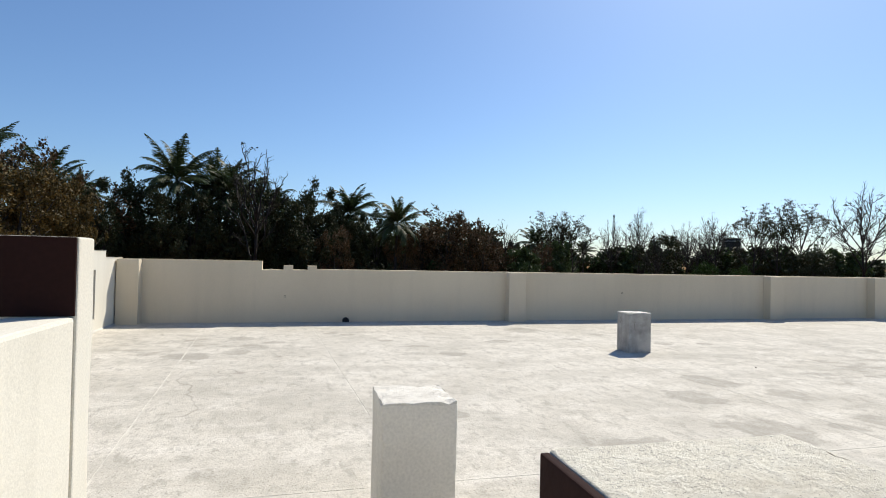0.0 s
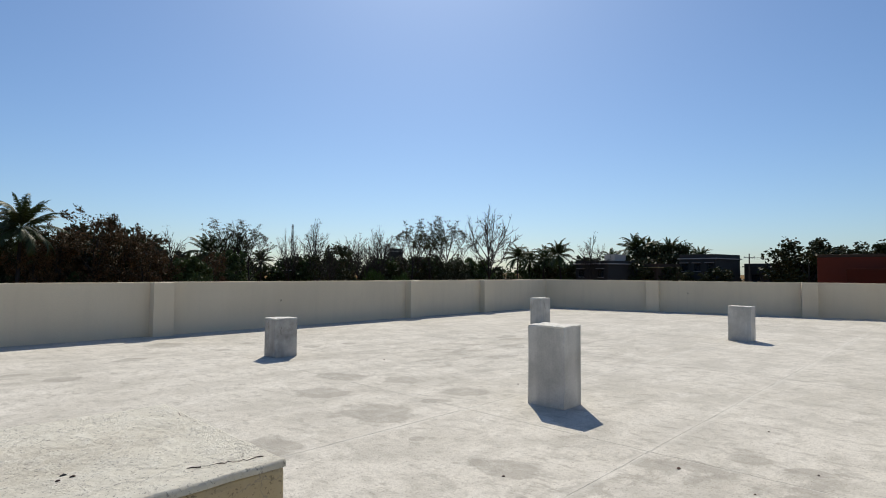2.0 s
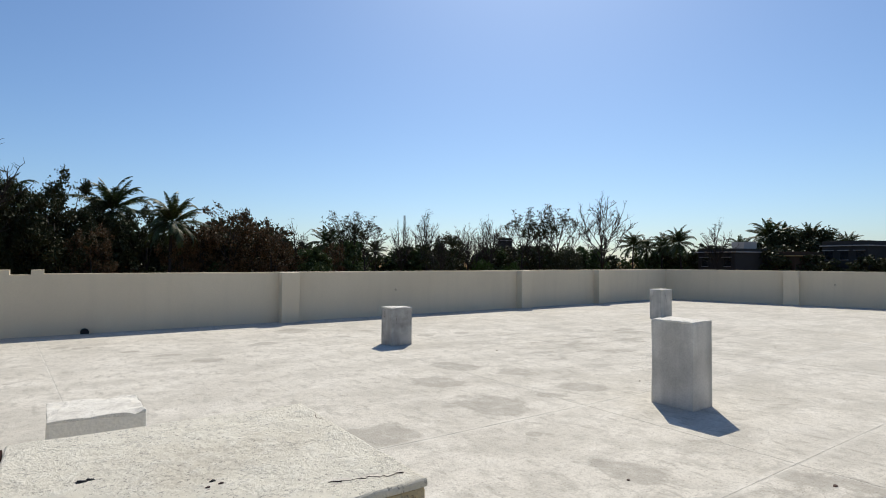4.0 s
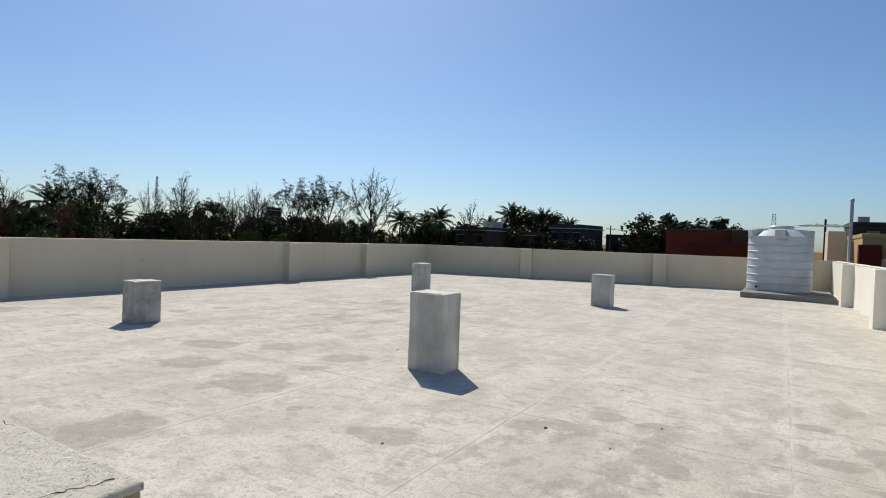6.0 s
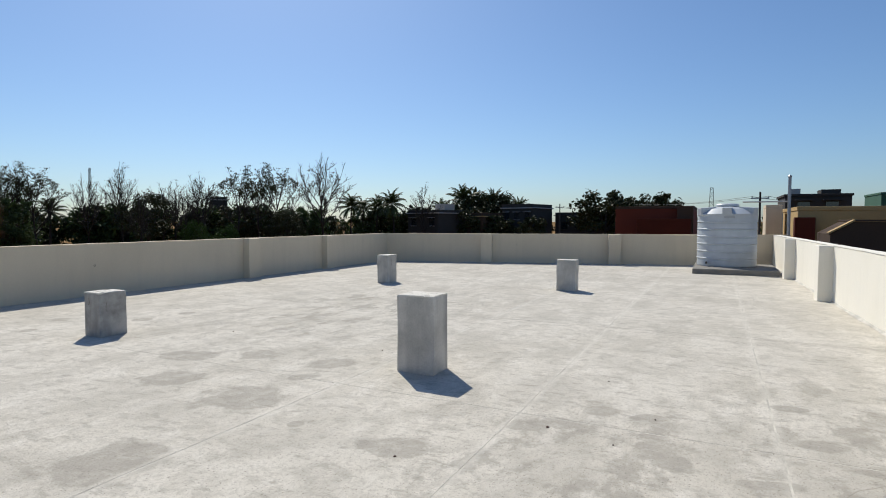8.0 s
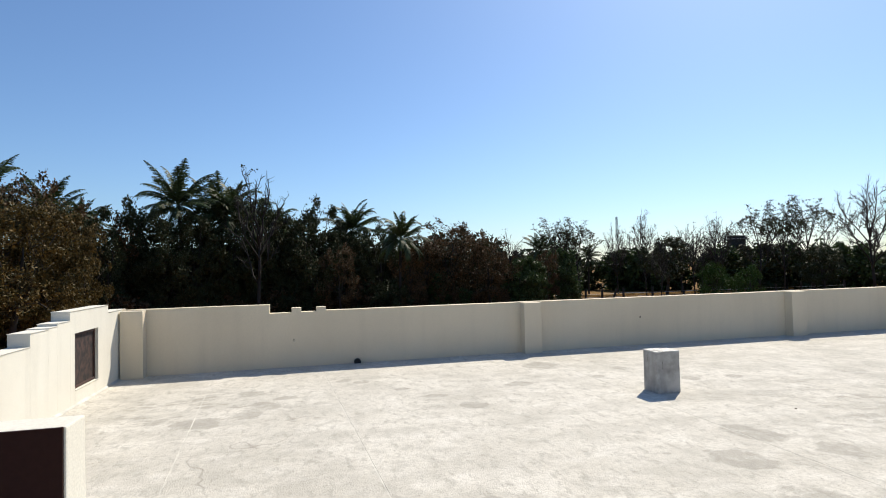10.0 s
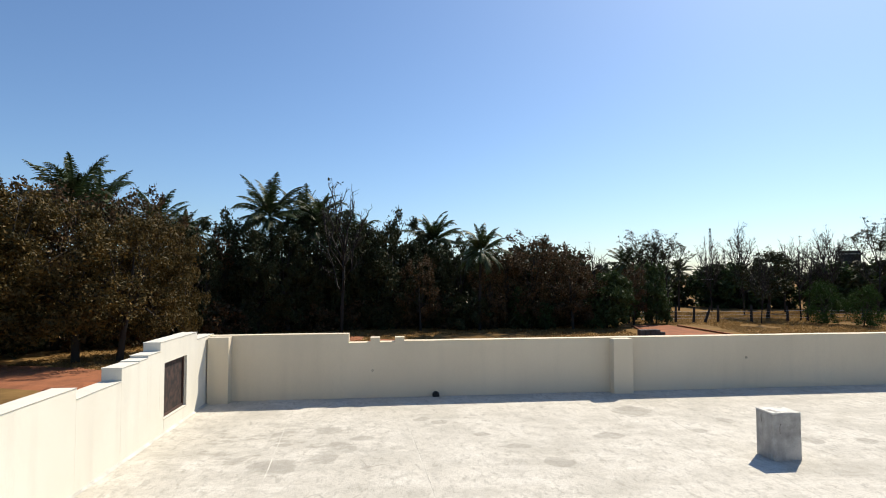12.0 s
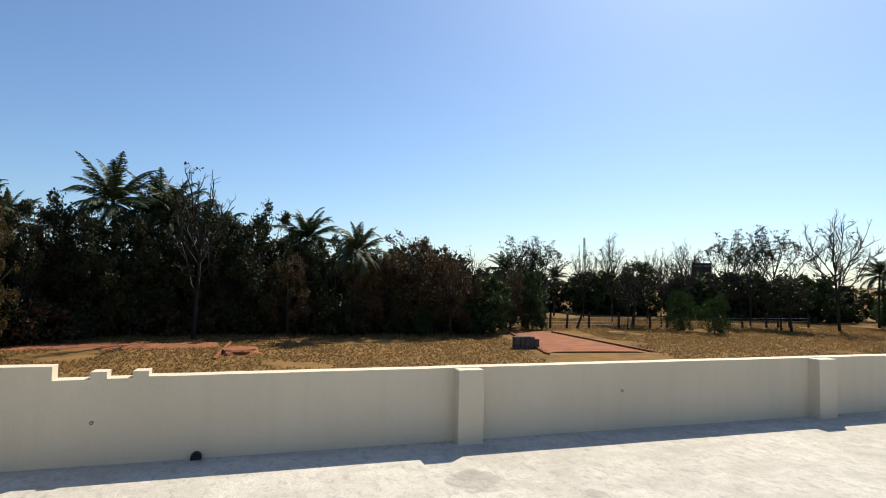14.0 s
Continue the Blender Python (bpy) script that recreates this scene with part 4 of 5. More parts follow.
def bare_tree(label, seed, h, spread=0.25, tufts=0.0, limbs=10, branches=8, twigs=5, leaf_mat=None, flat=False):
    """A nearly leafless tree: rising forked branches, fine twigs, tufts of leaves at the ends."""
    r = random.Random(seed)
    root = tagged(new("bare_tree"), label, "tree", "bare trees round the field")
    tb = bmesh.new()
    leaves = []

    def tuft(e):
        for _ in range(8):
            c = e + Vector((r.gauss(0, 0.22), r.gauss(0, 0.22), r.gauss(0, 0.08)))
            a = Vector((r.gauss(0, 1), r.gauss(0, 1), r.gauss(0, 0.6))).normalized()
            b = a.cross(Vector((r.gauss(0, 1), r.gauss(0, 1), 1))).normalized()
            s = r.uniform(0.09, 0.17)
            leaves.append((c, a * s, b * s * 0.55))

    def limb(p, e, rad, sides, lift):
        """A branch from p to e that leaves sideways and turns up; gives its points."""
        mid = p.lerp(e, 0.5) + Vector((r.gauss(0, 0.05), r.gauss(0, 0.05), -lift)) * (e - p).length
        pts = [p.lerp(mid, t).lerp(mid.lerp(e, t), t) for t in (0.0, 0.25, 0.5, 0.75, 1.0)]
        pts = [pts[0]] + [q + Vector((r.gauss(0, 1), r.gauss(0, 1), r.gauss(0, 1))) * 0.022 * (e - p).length for q in pts[1:]]
        add_tube(tb, pts, [rad, rad * 0.85, rad * 0.72, rad * 0.6, rad * 0.42], sides)
        return pts

    def on(pts, t):
        k = min(int(t * 4), 3)
        return pts[k].lerp(pts[k + 1], t * 4 - k)

    lean = Vector((r.uniform(-0.03, 0.03), r.uniform(-0.03, 0.03), 0)) * h
    base = [Vector((0, 0, -0.2)), lean * 0.4 + Vector((0, 0, h * 0.18)), lean + Vector((0, 0, h * 0.34)), lean * 1.5 + Vector((0, 0, h * 0.66))]
    add_tube(tb, base, [0.0135 * h, 0.011 * h, 0.0095 * h, 0.004 * h], 7)
    for i in range(limbs):
        a = i * 2.4 + r.uniform(-0.4, 0.4)
        up = (i + 0.5) / limbs
        ring = math.sin(math.pi * (0.25 + 0.68 * up)) * spread * h * r.uniform(0.75, 1.1)
        end = base[3] * 0.3 + Vector((math.cos(a) * ring, math.sin(a) * ring, h * (0.40 + 0.42 * up) + r.uniform(-0.03, 0.05) * h))
        main = limb(base[2].lerp(base[3], up * 0.8) if up > 0.3 else base[1].lerp(base[2], 0.5 + up), end, 0.0062 * h, 5, 0.14)
        for j in range(branches):
            q = on(main, 0.35 + 0.65 * (j + r.random()) / branches)
            out = Vector((q.x, q.y, 0))
            out = out.normalized() if out.length > 0.1 else Vector((1, 0, 0))
            d = (out * r.uniform(-0.1, 0.9) + Vector((r.gauss(0, 0.45), r.gauss(0, 0.45), r.uniform(0.5, 1.4)))).normalized()
            side = limb(q, q + d * h * r.uniform(0.09, 0.17), max(0.0032 * h, 0.035), 4, 0.1)
            for k in range(twigs):
                s = on(side, r.uniform(0.3, 1.0))
                g = (d * 0.8 + Vector((r.gauss(0, 0.6), r.gauss(0, 0.6), r.uniform(0, 0.8)))).normalized()
                e = s + g * h * r.uniform(0.03, 0.075)
                limb(s, e, 0.026, 3, 0.05)
                if r.random() < (tufts * (1.6 if e.z > 0.72 * h else 0.25) if flat else tufts):
                    tuft(e)
    top = max(v.co.z for v in tb.verts)
    for v in tb.verts:
        v.co.z *= h / top
    for c, a, b in leaves:
        c.z *= h / top
    part("trunk", tb, BACKLIT_BARK, root, smooth=True)
    if leaves:
        o = new("crown", leaves_mesh("crown", leaves, leaf_mat or LEAF_DARK))
        o.parent = root
    return root


def plant(kinds, rows):
    """Copies of the kinds at (x, y, height, kind), scaled to their height, turned at random."""
    r = random.Random(11)
    used = set()
    for x, y, h, k, *more in rows:
        ob, base = kinds[k]
        s = h / base
        wide = s * more[0] * (h / base) ** -0.25 if more else s
        m = Matrix.LocRotScale((x, y, GROUND_Z), Euler((0, 0, r.uniform(0, 6.28))), (wide * r.uniform(0.92, 1.08), wide * r.uniform(0.92, 1.08), s))
        if k not in used:
            used.add(k)
            ob.matrix_basis = m
        else:
            made = copy_thing(ob, m)
            made.matrix_basis = m


BROAD = [
    (broadleaf("leafy tree with russet dry-season foliage", 21, 11, 4.3, LEAF_RUSSET, leaf=0.155, count=14500, gaps=0.45), 11),
    (broadleaf("leafy tree with olive and yellow foliage", 22, 10, 4.2, LEAF_OLIVE, leaf=0.12, count=19500, gaps=0.45, low=0.2), 10),
    (broadleaf("dense dark green leafy tree", 23, 11, 4.0, LEAF_DARK, leaf=0.17, count=12500, gaps=0.36), 11),
    (broadleaf("small bushy green leafy tree", 24, 6.5, 2.8, LEAF_GREEN, leaf=0.2, count=4200, low=0.08), 6.5),
    (broadleaf("spreading dark tree with clear trunk", 25, 8, 2.7, LEAF_DARK, count=4600, low=0.34), 8),
]
plant(BROAD, [(-29.6, 31.2, 11.6, 1, 1), (-26.4, 30.4, 11.2, 1, 1), (-23.6, 30.6, 10, 1, 0.95), (-22.4, 33.5, 10.5, 1, 0.75), (-21.5, 36.2, 9.1, 1, 0.5),
              (-31, 29, 11.8, 1, 1), (-31.9, 27, 11.8, 1, 1), (-28.8, 39.1, 14.5, 0, 0.9), (-27.1, 41.1, 13.8, 0, 0.7), (-31.8, 37.5, 13.4, 0, 0.9),
              (-34.7, 35.7, 14.1, 0, 1), (-21.9, 51.1, 15.7, 2, 0.75), (-22.9, 49.7, 12.7, 2, 0.7), (-22.8, 46.2, 9.4, 2, 0.6), (-18.1, 48.7, 11.2, 2, 0.8),
              (-15.5, 50.3, 11.1, 2, 0.8), (-12.8, 51.9, 13.1, 2, 0.7), (-8.6, 53.4, 13.1, 2, 0.6)])
plant(BROAD, [(-5.5, 53.6, 13.2, 2, 0.7), (-3, 54.7, 13.2, 2, 0.65), (-4.1, 51.3, 10.9, 2, 0.9), (-7.2, 53.5, 10.9, 2, 0.7), (-0.9, 52.3, 9.9, 2, 0.7),
              (3.3, 53.1, 10.2, 2, 0.7), (-11.6, 54.3, 9.4, 2, 0.8), (1.7, 51, 11.1, 0, 0.75), (-1.4, 48.9, 8, 0, 0.7), (8.3, 51.1, 9.1, 0, 0.75),
              (11, 50.5, 10.7, 0, 0.85), (13.5, 49.8, 10, 0, 0.7), (15.1, 48.1, 8.2, 0, 0.75), (17.7, 49.5, 7, 0, 0.6), (23.7, 52, 7.1, 0, 0.55),
              (6.1, 49.2, 7.8, 0, 0.6)])
plant(BROAD, [(19.2, 49, 6.3, 3, 1), (20.7, 49.6, 5.7, 3, 0.9), (26.7, 54.4, 7.4, 3, 0.75), (26.9, 53, 4.9, 3, 0.8), (9.7, 49.6, 4.6, 3, 0.6),
              (11.9, 47.9, 3, 3, 0.6), (45.2, 58.7, 9.1, 4, 1.15), (61.1, 47.6, 7, 4, 1.05), (62.2, 50.1, 6.5, 4, 0.9)])
# the depth of the grove behind its front row
plant(BROAD, [(-34, 34, 12.4, 0), (-37, 43, 12.0, 2), (-30, 45, 12.4, 2), (-25, 50, 12.2, 0), (-17, 52, 11.4, 2), (-7, 58, 10.0, 2), (3, 58, 8.0, 2), (9, 59, 7.4, 2), (18, 60, 6.6, 2), (-34, 26, 11.6, 1), (-40, 34, 12.0, 2), (-32, 17, 10.4, 1)])
PALMS = [(palm("tall coconut palm with arching fronds", 31, 14, fronds=34, size=3.8, droop=1.1), 14), (palm("coconut palm with drooping fronds", 32, 13, fronds=36, size=3.7, droop=1.45), 13), (palm("small far-off coconut palm", 33, 11, fronds=30, size=3.0, droop=1.5), 11)]
plant(PALMS, [(-35.1, 43.2, 17.8, 0), (-35.1, 48.2, 17.4, 0), (-30.2, 52.9, 15.6, 0), (-30.7, 64.5, 15.5, 0), (-17.8, 54.4, 17.6, 0),
              (-14.2, 59.4, 17.2, 0), (-8.5, 55.6, 14.1, 1), (1.2, 57.7, 14.3, 1), (4.9, 48.4, 12, 1), (-13.7, 55.1, 16.4, 1),
              (31.6, 72.3, 10.8, 2), (36.3, 91.8, 8.9, 2), (36, 75.2, 9.5, 2), (42.7, 76.7, 9.1, 2)])
plant([(copy_thing(PALMS[0][0], pose(0, 0, 0)), 14), (copy_thing(PALMS[1][0], pose(0, 0, 0)), 13)],
      [(83.1, 52.1, 11.1, 1), (87.7, 52.5, 10.4, 1), (87.5, 49.2, 10.8, 1), (84.4, 43, 11.6, 1), (101.1, 41.8, 10.5, 1),
              (106.6, 39.4, 13.9, 1), (109.9, 37, 13.2, 0), (110.1, 33.7, 12.7, 0), (113.8, 32.5, 11.6, 0), (118.9, 30.2, 11.3, 0),
              (106.7, 34.1, 11.6, 0)])
BARES = [(bare_tree("tall bare tree with fine twigs", 41, 14, spread=0.27, tufts=0.02, limbs=12, branches=11, twigs=6), 14), (bare_tree("slender leafless tree with fine twigs", 42, 12, spread=0.20, tufts=0.02, branches=10), 12),
         (bare_tree("bare tree with flat tufts of leaves at the top", 43, 13.5, spread=0.25, tufts=0.55, branches=9, flat=True), 13.5), (bare_tree("thin bare tree with a tufted top", 44, 13, spread=0.15, tufts=0.06, limbs=7, branches=6), 13),
         (bare_tree("tall pale bare tree with a few leaves at the twig ends", 45, 15, spread=0.17, tufts=0.12, limbs=9, branches=6, twigs=4), 15)]
plant(BARES, [(-9.6, 46.7, 16, 4, 1), (16.1, 50.1, 10.9, 1, 0.7), (18.2, 50.5, 9.6, 1, 0.8), (55.1, 79.2, 15, 3, 1), (34, 71.3, 12.8, 2, 0.9),
              (37.9, 70.6, 12.9, 2, 0.8), (45.8, 72.4, 12.1, 0, 0.7), (55.8, 69.4, 11.7, 0, 0.8), (61.4, 71.4, 10.8, 0, 0.9), (66.6, 73.6, 13.6, 0, 0.9),
              (59.2, 56.7, 13.8, 2, 0.85), (63.3, 56.2, 13.9, 2, 0.75), (66.6, 54.5, 14.7, 2, 0.9), (69.6, 47.8, 16.4, 0, 1.05), (35.9, 71.9, 13.1, 0, 0.8)])
plant(BARES, [(88.1, 38.6, 12.4, 1, 0.9), (45.4, 63.8, 13.2, 1, 0.6), (54.8, 59.2, 12.5, 1, 0.7), (47.1, 55.1, 10.7, 1, 0.8), (39, 51.2, 9.2, 1, 0.6)])
BUSH = [(broadleaf("round dark tree beyond the houses", 51, 11.5, 5.6, LEAF_DARK, leaf=0.4, count=3600, low=0.35), 11.5),
        (broadleaf("fresh green thorn bush beside the fence", 52, 4.8, 2.9, LEAF_LIME, leaf=0.13, count=4200, low=0.05), 4.8)]
plant(BUSH, [(105.9, 8.4, 10.6, 0, 1), (109.4, 5.5, 9.5, 0, 0.9), (117.1, 0.5, 10.4, 0, 1), (119.4, -3.2, 9.1, 0, 0.9), (108.3, 32.8, 10.8, 0, 0.9),
              (104.8, 36.2, 9.8, 0, 0.8),
             (46.9, 51, 4.8, 1, 0.75), (47.9, 46.7, 4.5, 1, 0.7)])
# understorey and the far hedge of mixed trees
LOW = [(broadleaf("dark undergrowth shrub below the trees", 61, 3.6, 2.6, LEAF_DARK, leaf=0.22, count=2400, low=0.02), 3.6),
       (broadleaf("brown dry shrub below the trees", 62, 3.0, 2.3, LEAF_RUSSET, leaf=0.18, count=2000, low=0.02), 3.0)]
r2 = random.Random(71)
rows = [(-33 + i * 2.35 + r2.uniform(-0.8, 0.8), (36 + min(i, 8) * 1.9 if i < 9 else 51.5 + i * 0.06) + r2.uniform(-1.2, 1.5), r2.uniform(2.6, 4.4), i % 2) for i in range(23)]
rows += [(-38 + i * 2.6 + r2.uniform(-1, 1), 58.5 + r2.uniform(-1.5, 1.5), r2.uniform(6.4, 8.6), 0) for i in range(22)]
rows += [(4.2, 49.9, 3.6, 0), (6.0, 50.6, 3.2, 1), (2.6, 50.8, 3.4, 0), (9.2, 51.0, 3.4, 0), (12.6, 51.0, 3.2, 0)]
plant(LOW, rows)
FAR = [(broadleaf("far dark tree in the hedge line", 81, 8, 4.8, LEAF_DARK, leaf=0.45, count=2200, low=0.02), 8), (broadleaf("far green tree in the hedge line", 82, 7, 4.4, LEAF_GREEN, leaf=0.42, count=2000, low=0.02), 7)]
rows = []
for i in range(30):
    t = i / 29
    rows.append((30 + 74 * t + r2.uniform(-2, 2), 92 - 46 * t * t - 8 * t + r2.uniform(-4, 4), r2.uniform(5.4, 8.2), i % 2))
plant(FAR, rows)
plant([(copy_thing(FAR[0][0], pose(0, 0, 0)), 8)], [(96 + 1.5 * i, 40 - 6.2 * i + r2.uniform(-2, 2), r2.uniform(5.0, 8.0), 0) for i in range(4)])

rows = [(70 + 70 * (i / 25) + r2.uniform(-3, 3), 118 - 150 * (i / 25) + r2.uniform(-3, 3), r2.uniform(5.2, 6.6), i % 2) for i in range(26)]
plant([(copy_thing(FAR[0][0], pose(0, 0, 0)), 8), (copy_thing(FAR[1][0], pose(0, 0, 0)), 7)], rows)


# ---- houses round the terrace ----
def house(label, x, y, turn, w, d, top, wall_mat, roof_mat=None, windows=(), parapet=0.0, eaves=0.3, extras=()):
    """A flat-roofed plastered house: x, y is the middle of its front foot, width w along local x, depth d behind it."""
    root = tagged(empty("house", x, y, GROUND_Z, turn), label, "house", "houses round the terrace")
    h = top - GROUND_Z
    part("wall", box(-w / 2, w / 2, 0, d, -0.1, h - 0.18, bevel=0.02), wall_mat, root)
    part("roof", box(-w / 2 - eaves, w / 2 + eaves, -eaves, d + eaves, h - 0.176, h, bevel=0.02), roof_mat or wall_mat, root)
    if parapet:
        rim = bmesh.new()
        for q in ((-w / 2, w / 2, 0, 0.15), (-w / 2, w / 2, d - 0.15, d), (-w / 2, -w / 2 + 0.15, 0.15, d - 0.15), (w / 2 - 0.15, w / 2, 0.15, d - 0.15)):
            add_box(rim, *q, h + 0.002, h + parapet, bevel=0.02)
        part("parapet", rim, wall_mat, root)
    for wx, wz, ww, wh in windows:
        wdw = part("window", box(wx - ww / 2, wx + ww / 2, -0.03, 0.02, wz, wz + wh, bevel=0.01), GLASS, root)
        part("sill", box(wx - ww / 2 - 0.1, wx + ww / 2 + 0.1, -0.14, -0.032, wz - 0.1, wz - 0.02, bevel=0.01), roof_mat or wall_mat, wdw)
        part("sunshade", box(wx - ww / 2 - 0.2, wx + ww / 2 + 0.2, -0.55, -0.032, wz + wh + 0.08, wz + wh + 0.17, bevel=0.01), roof_mat or wall_mat, wdw)
    for nm, mat, q in extras:
        part(nm, box(*q, bevel=0.015), mat, root)
    return root


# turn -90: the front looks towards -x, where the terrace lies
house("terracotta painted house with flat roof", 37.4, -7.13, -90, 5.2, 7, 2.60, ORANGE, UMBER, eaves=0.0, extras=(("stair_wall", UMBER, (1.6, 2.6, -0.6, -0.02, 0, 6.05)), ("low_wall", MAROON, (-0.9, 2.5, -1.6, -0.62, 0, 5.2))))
house("cream stair tower of a small house", 27.57, -13.73, -90, 0.7, 2.0, 2.35, PAINT, PAINT, eaves=0.0)
# The added dark red block stands for a reddish shadow on the tan wall.
house("tan house with a plain side wall", 24.12, -16.55, -90, 4.4, 6, 2.17, TAN, TAN, eaves=0.03, extras=(("shadow_block", MAROON, (-2.35, -1.6, -0.5, -0.02, 0, 5.2)),))
low_house = house("low house with pale slab and dark fascia", 18.5, -20.21, -90, 3.6, 4, 2.2, UMBER, CHAR, eaves=0.25, extras=(("fascia", PLINTH, (-2.55, -1.82, -0.5, 0.9, 5.12, 5.66)), ("column", PALE, (-2.35, -1.95, -0.3, -0.02, 4.45, 5.1))))
bm = bmesh.new()                      # sloping stair flank in front of the low house
outline = [(-0.5, 0), (5.5, 0), (5.5, 5.0), (1.9, 5.0), (-0.5, 4.3)]
rings = [[bm.verts.new((x, y, z)) for x, z in outline] for y in (-1.0, -0.3)]
for k in range(5):
    bm.faces.new((rings[0][k], rings[0][(k + 1) % 5], rings[1][(k + 1) % 5], rings[1][k]))
bm.faces.new(rings[0][::-1])
bm.faces.new(rings[1])
bmesh.ops.recalc_face_normals(bm, faces=bm.faces[:])
part("stair_flank", bm, PLINTH, low_house, "pale sloping stair wall")
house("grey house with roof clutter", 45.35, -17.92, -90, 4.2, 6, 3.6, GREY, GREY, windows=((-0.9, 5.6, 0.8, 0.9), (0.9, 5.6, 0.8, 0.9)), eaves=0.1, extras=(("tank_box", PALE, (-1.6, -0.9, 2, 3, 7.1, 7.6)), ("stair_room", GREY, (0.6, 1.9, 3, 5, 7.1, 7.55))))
house("green painted flat-roofed house", 54.29, -25.31, -90, 3.4, 6, 4.0, TEAL, TEAL, windows=((-0.9, 6.2, 0.7, 0.9), (0.9, 6.2, 0.7, 0.9)), eaves=0.05)
house("white house with a stair room", 63.08, -30.53, -90, 2.6, 5, 4.1, PAINT, PAINT, windows=((-0.6, 6.2, 0.6, 0.9), (0.6, 6.2, 0.6, 0.9)), eaves=0.05, extras=(("stair_room", PALE, (-0.2, 0.9, 1, 3, 7.8, 8.9)),))
# umber stair block with a sloping side, just beyond the south wall
stair_block = tagged(empty("house", 15.41, -15.59, GROUND_Z, -90), "umber stair block with a sloping side", "house", "houses round the terrace")
bm = bmesh.new()
outline = [(-1.35, 0), (1.4, 0), (1.4, 5.0), (-0.75, 5.02), (-1.35, 4.65)]
rings = [[bm.verts.new((x, y, z)) for x, z in outline] for y in (0.0, 2.4)]
for k in range(5):
    bm.faces.new((rings[0][k], rings[0][(k + 1) % 5], rings[1][(k + 1) % 5], rings[1][k]))
bm.faces.new(rings[0][::-1])
bm.faces.new(rings[1])
bmesh.ops.recalc_face_normals(bm, faces=bm.faces[:])
part("wall", bm, UMBER, stair_block)
o = part("coping", box(-0.78, 1.45, -0.06, 2.46, 5.025, 5.08, bevel=0.01), UMBER, stair_block)
o = part("sloping_coping", box(-0.37, 0.37, -0.06, 0.3, 0, 0.05, bevel=0.01), TAN, stair_block)
o.matrix_basis = pose(-1.06, 0, 4.85, 0, -31.5, 0)
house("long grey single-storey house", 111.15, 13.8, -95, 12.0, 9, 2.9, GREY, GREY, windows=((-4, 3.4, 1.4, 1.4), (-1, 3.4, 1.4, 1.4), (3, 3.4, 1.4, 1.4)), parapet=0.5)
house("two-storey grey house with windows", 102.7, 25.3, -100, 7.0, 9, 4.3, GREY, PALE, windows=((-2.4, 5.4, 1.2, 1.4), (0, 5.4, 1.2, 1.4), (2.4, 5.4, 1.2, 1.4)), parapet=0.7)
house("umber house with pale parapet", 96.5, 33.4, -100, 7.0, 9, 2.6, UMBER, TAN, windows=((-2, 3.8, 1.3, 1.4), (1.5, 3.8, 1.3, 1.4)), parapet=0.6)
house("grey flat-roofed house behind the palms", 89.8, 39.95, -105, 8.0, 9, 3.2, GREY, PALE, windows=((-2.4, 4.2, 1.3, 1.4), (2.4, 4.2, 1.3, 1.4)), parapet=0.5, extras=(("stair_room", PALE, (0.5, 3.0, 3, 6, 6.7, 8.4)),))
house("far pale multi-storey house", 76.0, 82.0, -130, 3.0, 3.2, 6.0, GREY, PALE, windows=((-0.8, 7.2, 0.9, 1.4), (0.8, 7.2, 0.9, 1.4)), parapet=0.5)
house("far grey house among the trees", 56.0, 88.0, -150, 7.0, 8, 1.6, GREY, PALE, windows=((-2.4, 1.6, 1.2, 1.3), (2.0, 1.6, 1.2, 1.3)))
# modern house under construction: dark frame with open bays
frame_house = tagged(empty("house", 37.87, -29.4, GROUND_Z, -90), "unfinished house with dark frame and open bays", "house", "houses round the terrace")
part("wall", box(-1.75, 6.0, 0.25, 1.5, -0.1, 6.3, bevel=0.02), UMBER, frame_house)
part("roof_slab", box(-0.12, 6.3, -0.05, 1.6, 8.33, 8.56, bevel=0.015), CHAR, frame_house)
bm = bmesh.new()                      # the side bay's beam, a little lower towards its outer end
rows = [[bm.verts.new((q, d, z)) for d, z in ((-0.05, z0), (1.6, z0), (1.6, z1), (-0.05, z1))] for q, z0, z1 in ((-1.85, 8.12, 8.26), (-0.13, 8.33, 8.52))]
for k in range(4):
    bm.faces.new((rows[0][k], rows[0][(k + 1) % 4], rows[1][(k + 1) % 4], rows[1][k]))
bm.faces.new(rows[0][::-1])
bm.faces.new(rows[1])
bmesh.ops.recalc_face_normals(bm, faces=bm.faces[:])
part("side_slab", bm, CHAR, frame_house)
for q, wd, mat, z1 in ((-1.75, 0.13, CHAR, 8.2), (-1.08, 0.05, GREY, 8.3), (0.0, 0.12, GREY, 8.33), (1.5, 0.08, CHAR, 8.33), (3.4, 0.12, GREY, 8.33), (6.0, 0.13, CHAR, 8.33)):
    part("column", box(q - wd, q + wd, -0.04, 0.2, 6.1, z1, bevel=0.01), mat, frame_house)
    part("column", box(q - wd, q + wd, 1.25, 1.5, 6.1, z1, bevel=0.01), CHAR, frame_house)
part("infill", box(-1.55, -1.3, 0.9, 1.0, 6.3, 7.6, bevel=0.01), PALE, frame_house)
part("infill", box(-1.0, -0.14, 0.5, 0.7, 7.0, 8.2, bevel=0.01), CHAR, frame_house)
part("balcony_wall", box(-1.0, -0.14, -0.02, 0.1, 6.5, 7.05, bevel=0.01), GREY, frame_house)
part("back_wall", box(0.14, 5.8, 1.0, 1.1, 6.3, 7.62, bevel=0.01), GREY, frame_house)
part("back_wall", box(-1.6, 0.1, 1.05, 1.15, 6.3, 8.2, bevel=0.01), CHAR, frame_house)
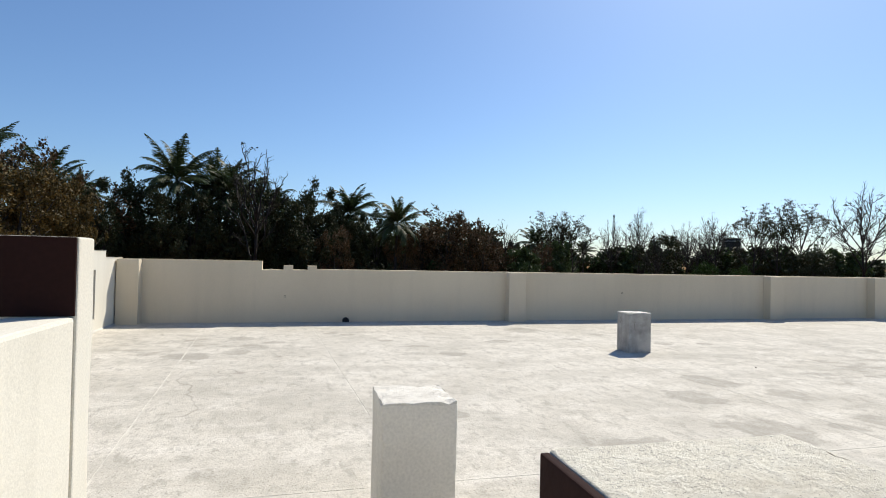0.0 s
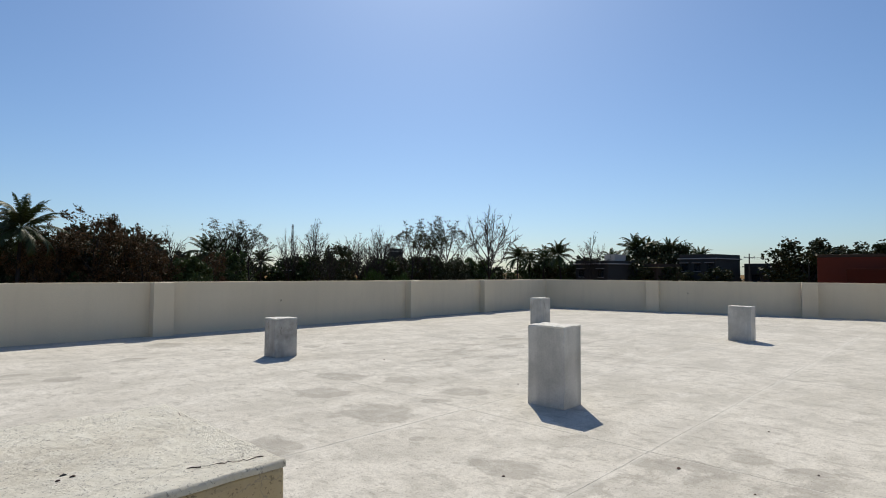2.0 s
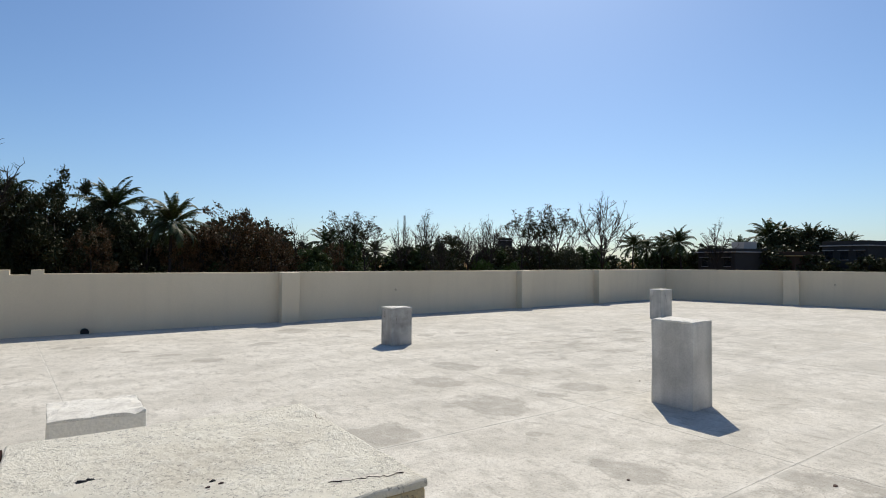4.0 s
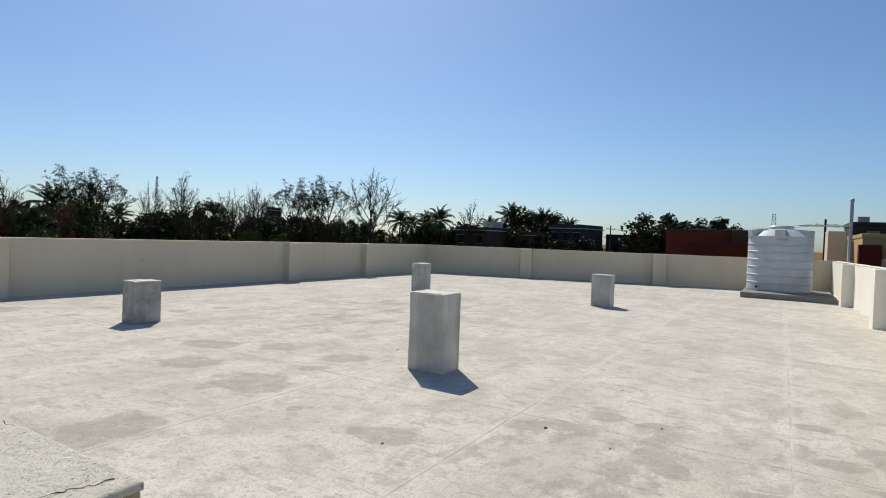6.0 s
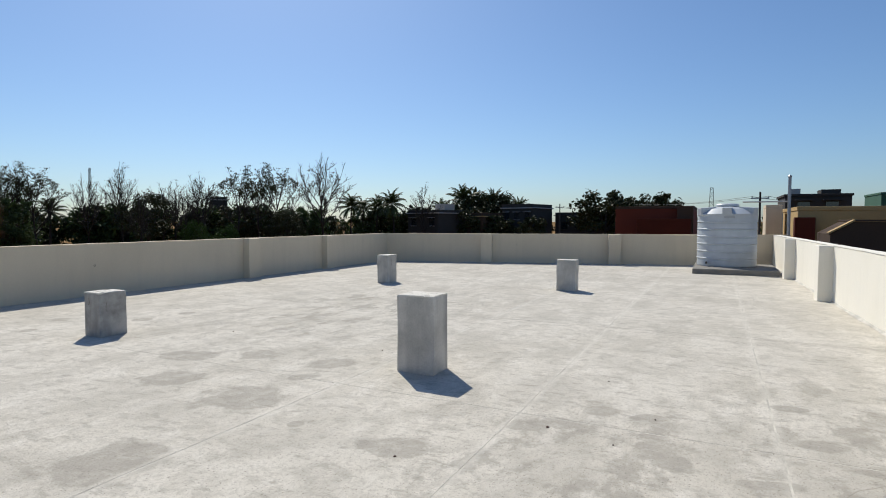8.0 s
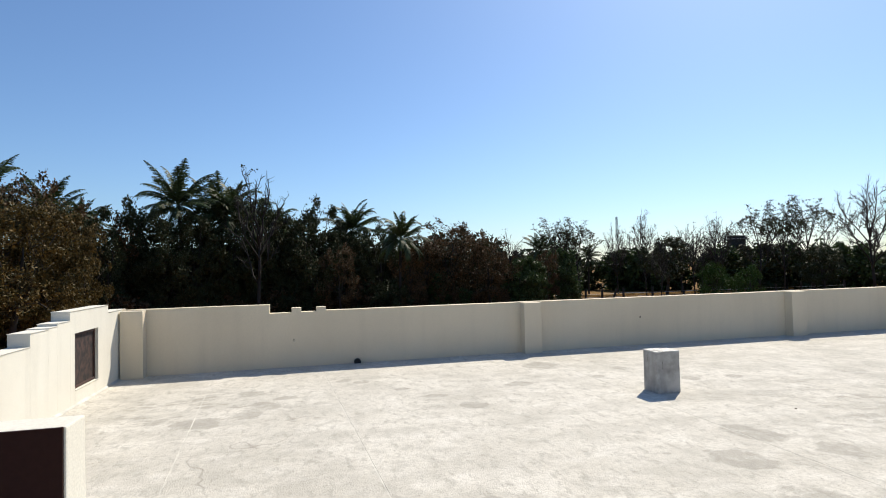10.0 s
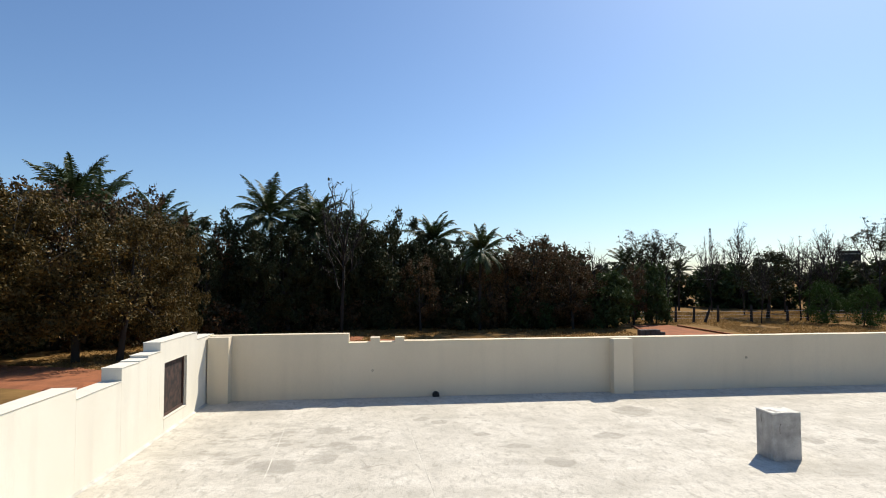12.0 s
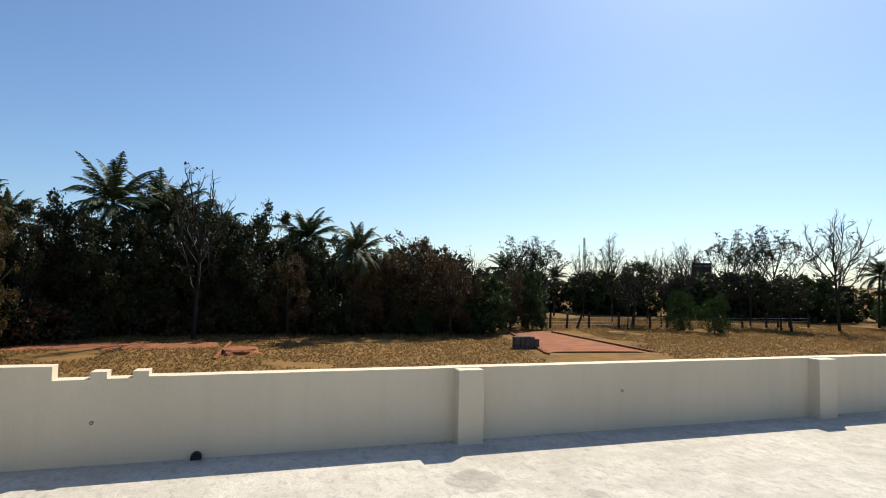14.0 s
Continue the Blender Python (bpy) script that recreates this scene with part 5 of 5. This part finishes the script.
for q in (-0.75, -0.02, 3.4):
    part("starter_bar", add_tube(bmesh.new(), [(q, 0.1, 8.5), (q, 0.1, 8.95)], [0.02, 0.02], 5), RUST, frame_house)


def lattice_mast(x, y, h, w, label):
    root = tagged(empty("lattice_mast", x, y, GROUND_Z), label, "mast")
    c = [(-w, -w), (w, -w), (w, w), (-w, w)]
    for a, b in c:
        part("leg", add_tube(bmesh.new(), [(a, b, 0), (a * 0.35, b * 0.35, h)], [0.06, 0.045], 4), CHAR, root)
    bm = bmesh.new()
    for i in range(12):
        z0, z1 = h * i / 12, h * (i + 1) / 12
        k0, k1 = 1 - 0.65 * i / 12, 1 - 0.65 * (i + 1) / 12
        for j in range(4):
            (a0, b0), (a1, b1) = c[j], c[(j + 1) % 4]
            add_tube(bm, [(a0 * k0, b0 * k0, z0), (a1 * k1, b1 * k1, z1)], [0.03, 0.03], 3)
            add_tube(bm, [(a0 * k1, b0 * k1, z1), (a1 * k1, b1 * k1, z1)], [0.025, 0.025], 3)
    part("bracing", bm, CHAR, root)
    return root


lattice_mast(78.6, 126.2, 18.0, 0.45, "far telephone mast of steel lattice")
lattice_mast(97.1, 149.4, 13.4, 0.4, "small far telephone mast of steel lattice")
lattice_mast(145.7, -9.7, 13.2, 0.9, "far steel lattice mast")


def utility_pole(x, y, h):
    root = tagged(empty("utility_pole", x, y, GROUND_Z), "concrete utility pole with a cross arm", "pole", "utility poles")
    part("post", add_tube(bmesh.new(), [(0, 0, 0), (0, 0, h)], [0.13, 0.09], 8), GREY, root)
    part("cross_arm", box(-0.06, 0.06, -0.8, 0.8, h - 0.7, h - 0.58), STEEL, root)
    for y_ in (-0.7, 0.0, 0.7):
        part("insulator", add_lathe(bmesh.new(), [(0.04, h - 0.57), (0.06, h - 0.5), (0.03, h - 0.42)], (0, y_, 0), 8), PALE, root)
    return root


SPOTS = [(95, 14.5, 8.2), (105, 12.0, 8.6), (112, 5.0, 9.0), (60, -15.0, 8.0), (66, -22.0, 8.4)]
for x, y, h in SPOTS:
    utility_pole(x, y, h)
for (x0, y0, h0), (x1, y1, h1) in zip(SPOTS, SPOTS[1:]):
    for off in (-0.7, 0.7):
        a, b = Vector((x0, y0 + off, GROUND_Z + h0 - 0.45)), Vector((x1, y1 + off, GROUND_Z + h1 - 0.45))
        pts = [a.lerp(b, t / 10) - Vector((0, 0, 0.5 * 4 * (t / 10) * (1 - t / 10))) for t in range(11)]
        tagged(part("cable", add_tube(bmesh.new(), pts, [0.02] * 11, 3), BLACK), "thin black overhead power cable", "cable", "overhead cables")
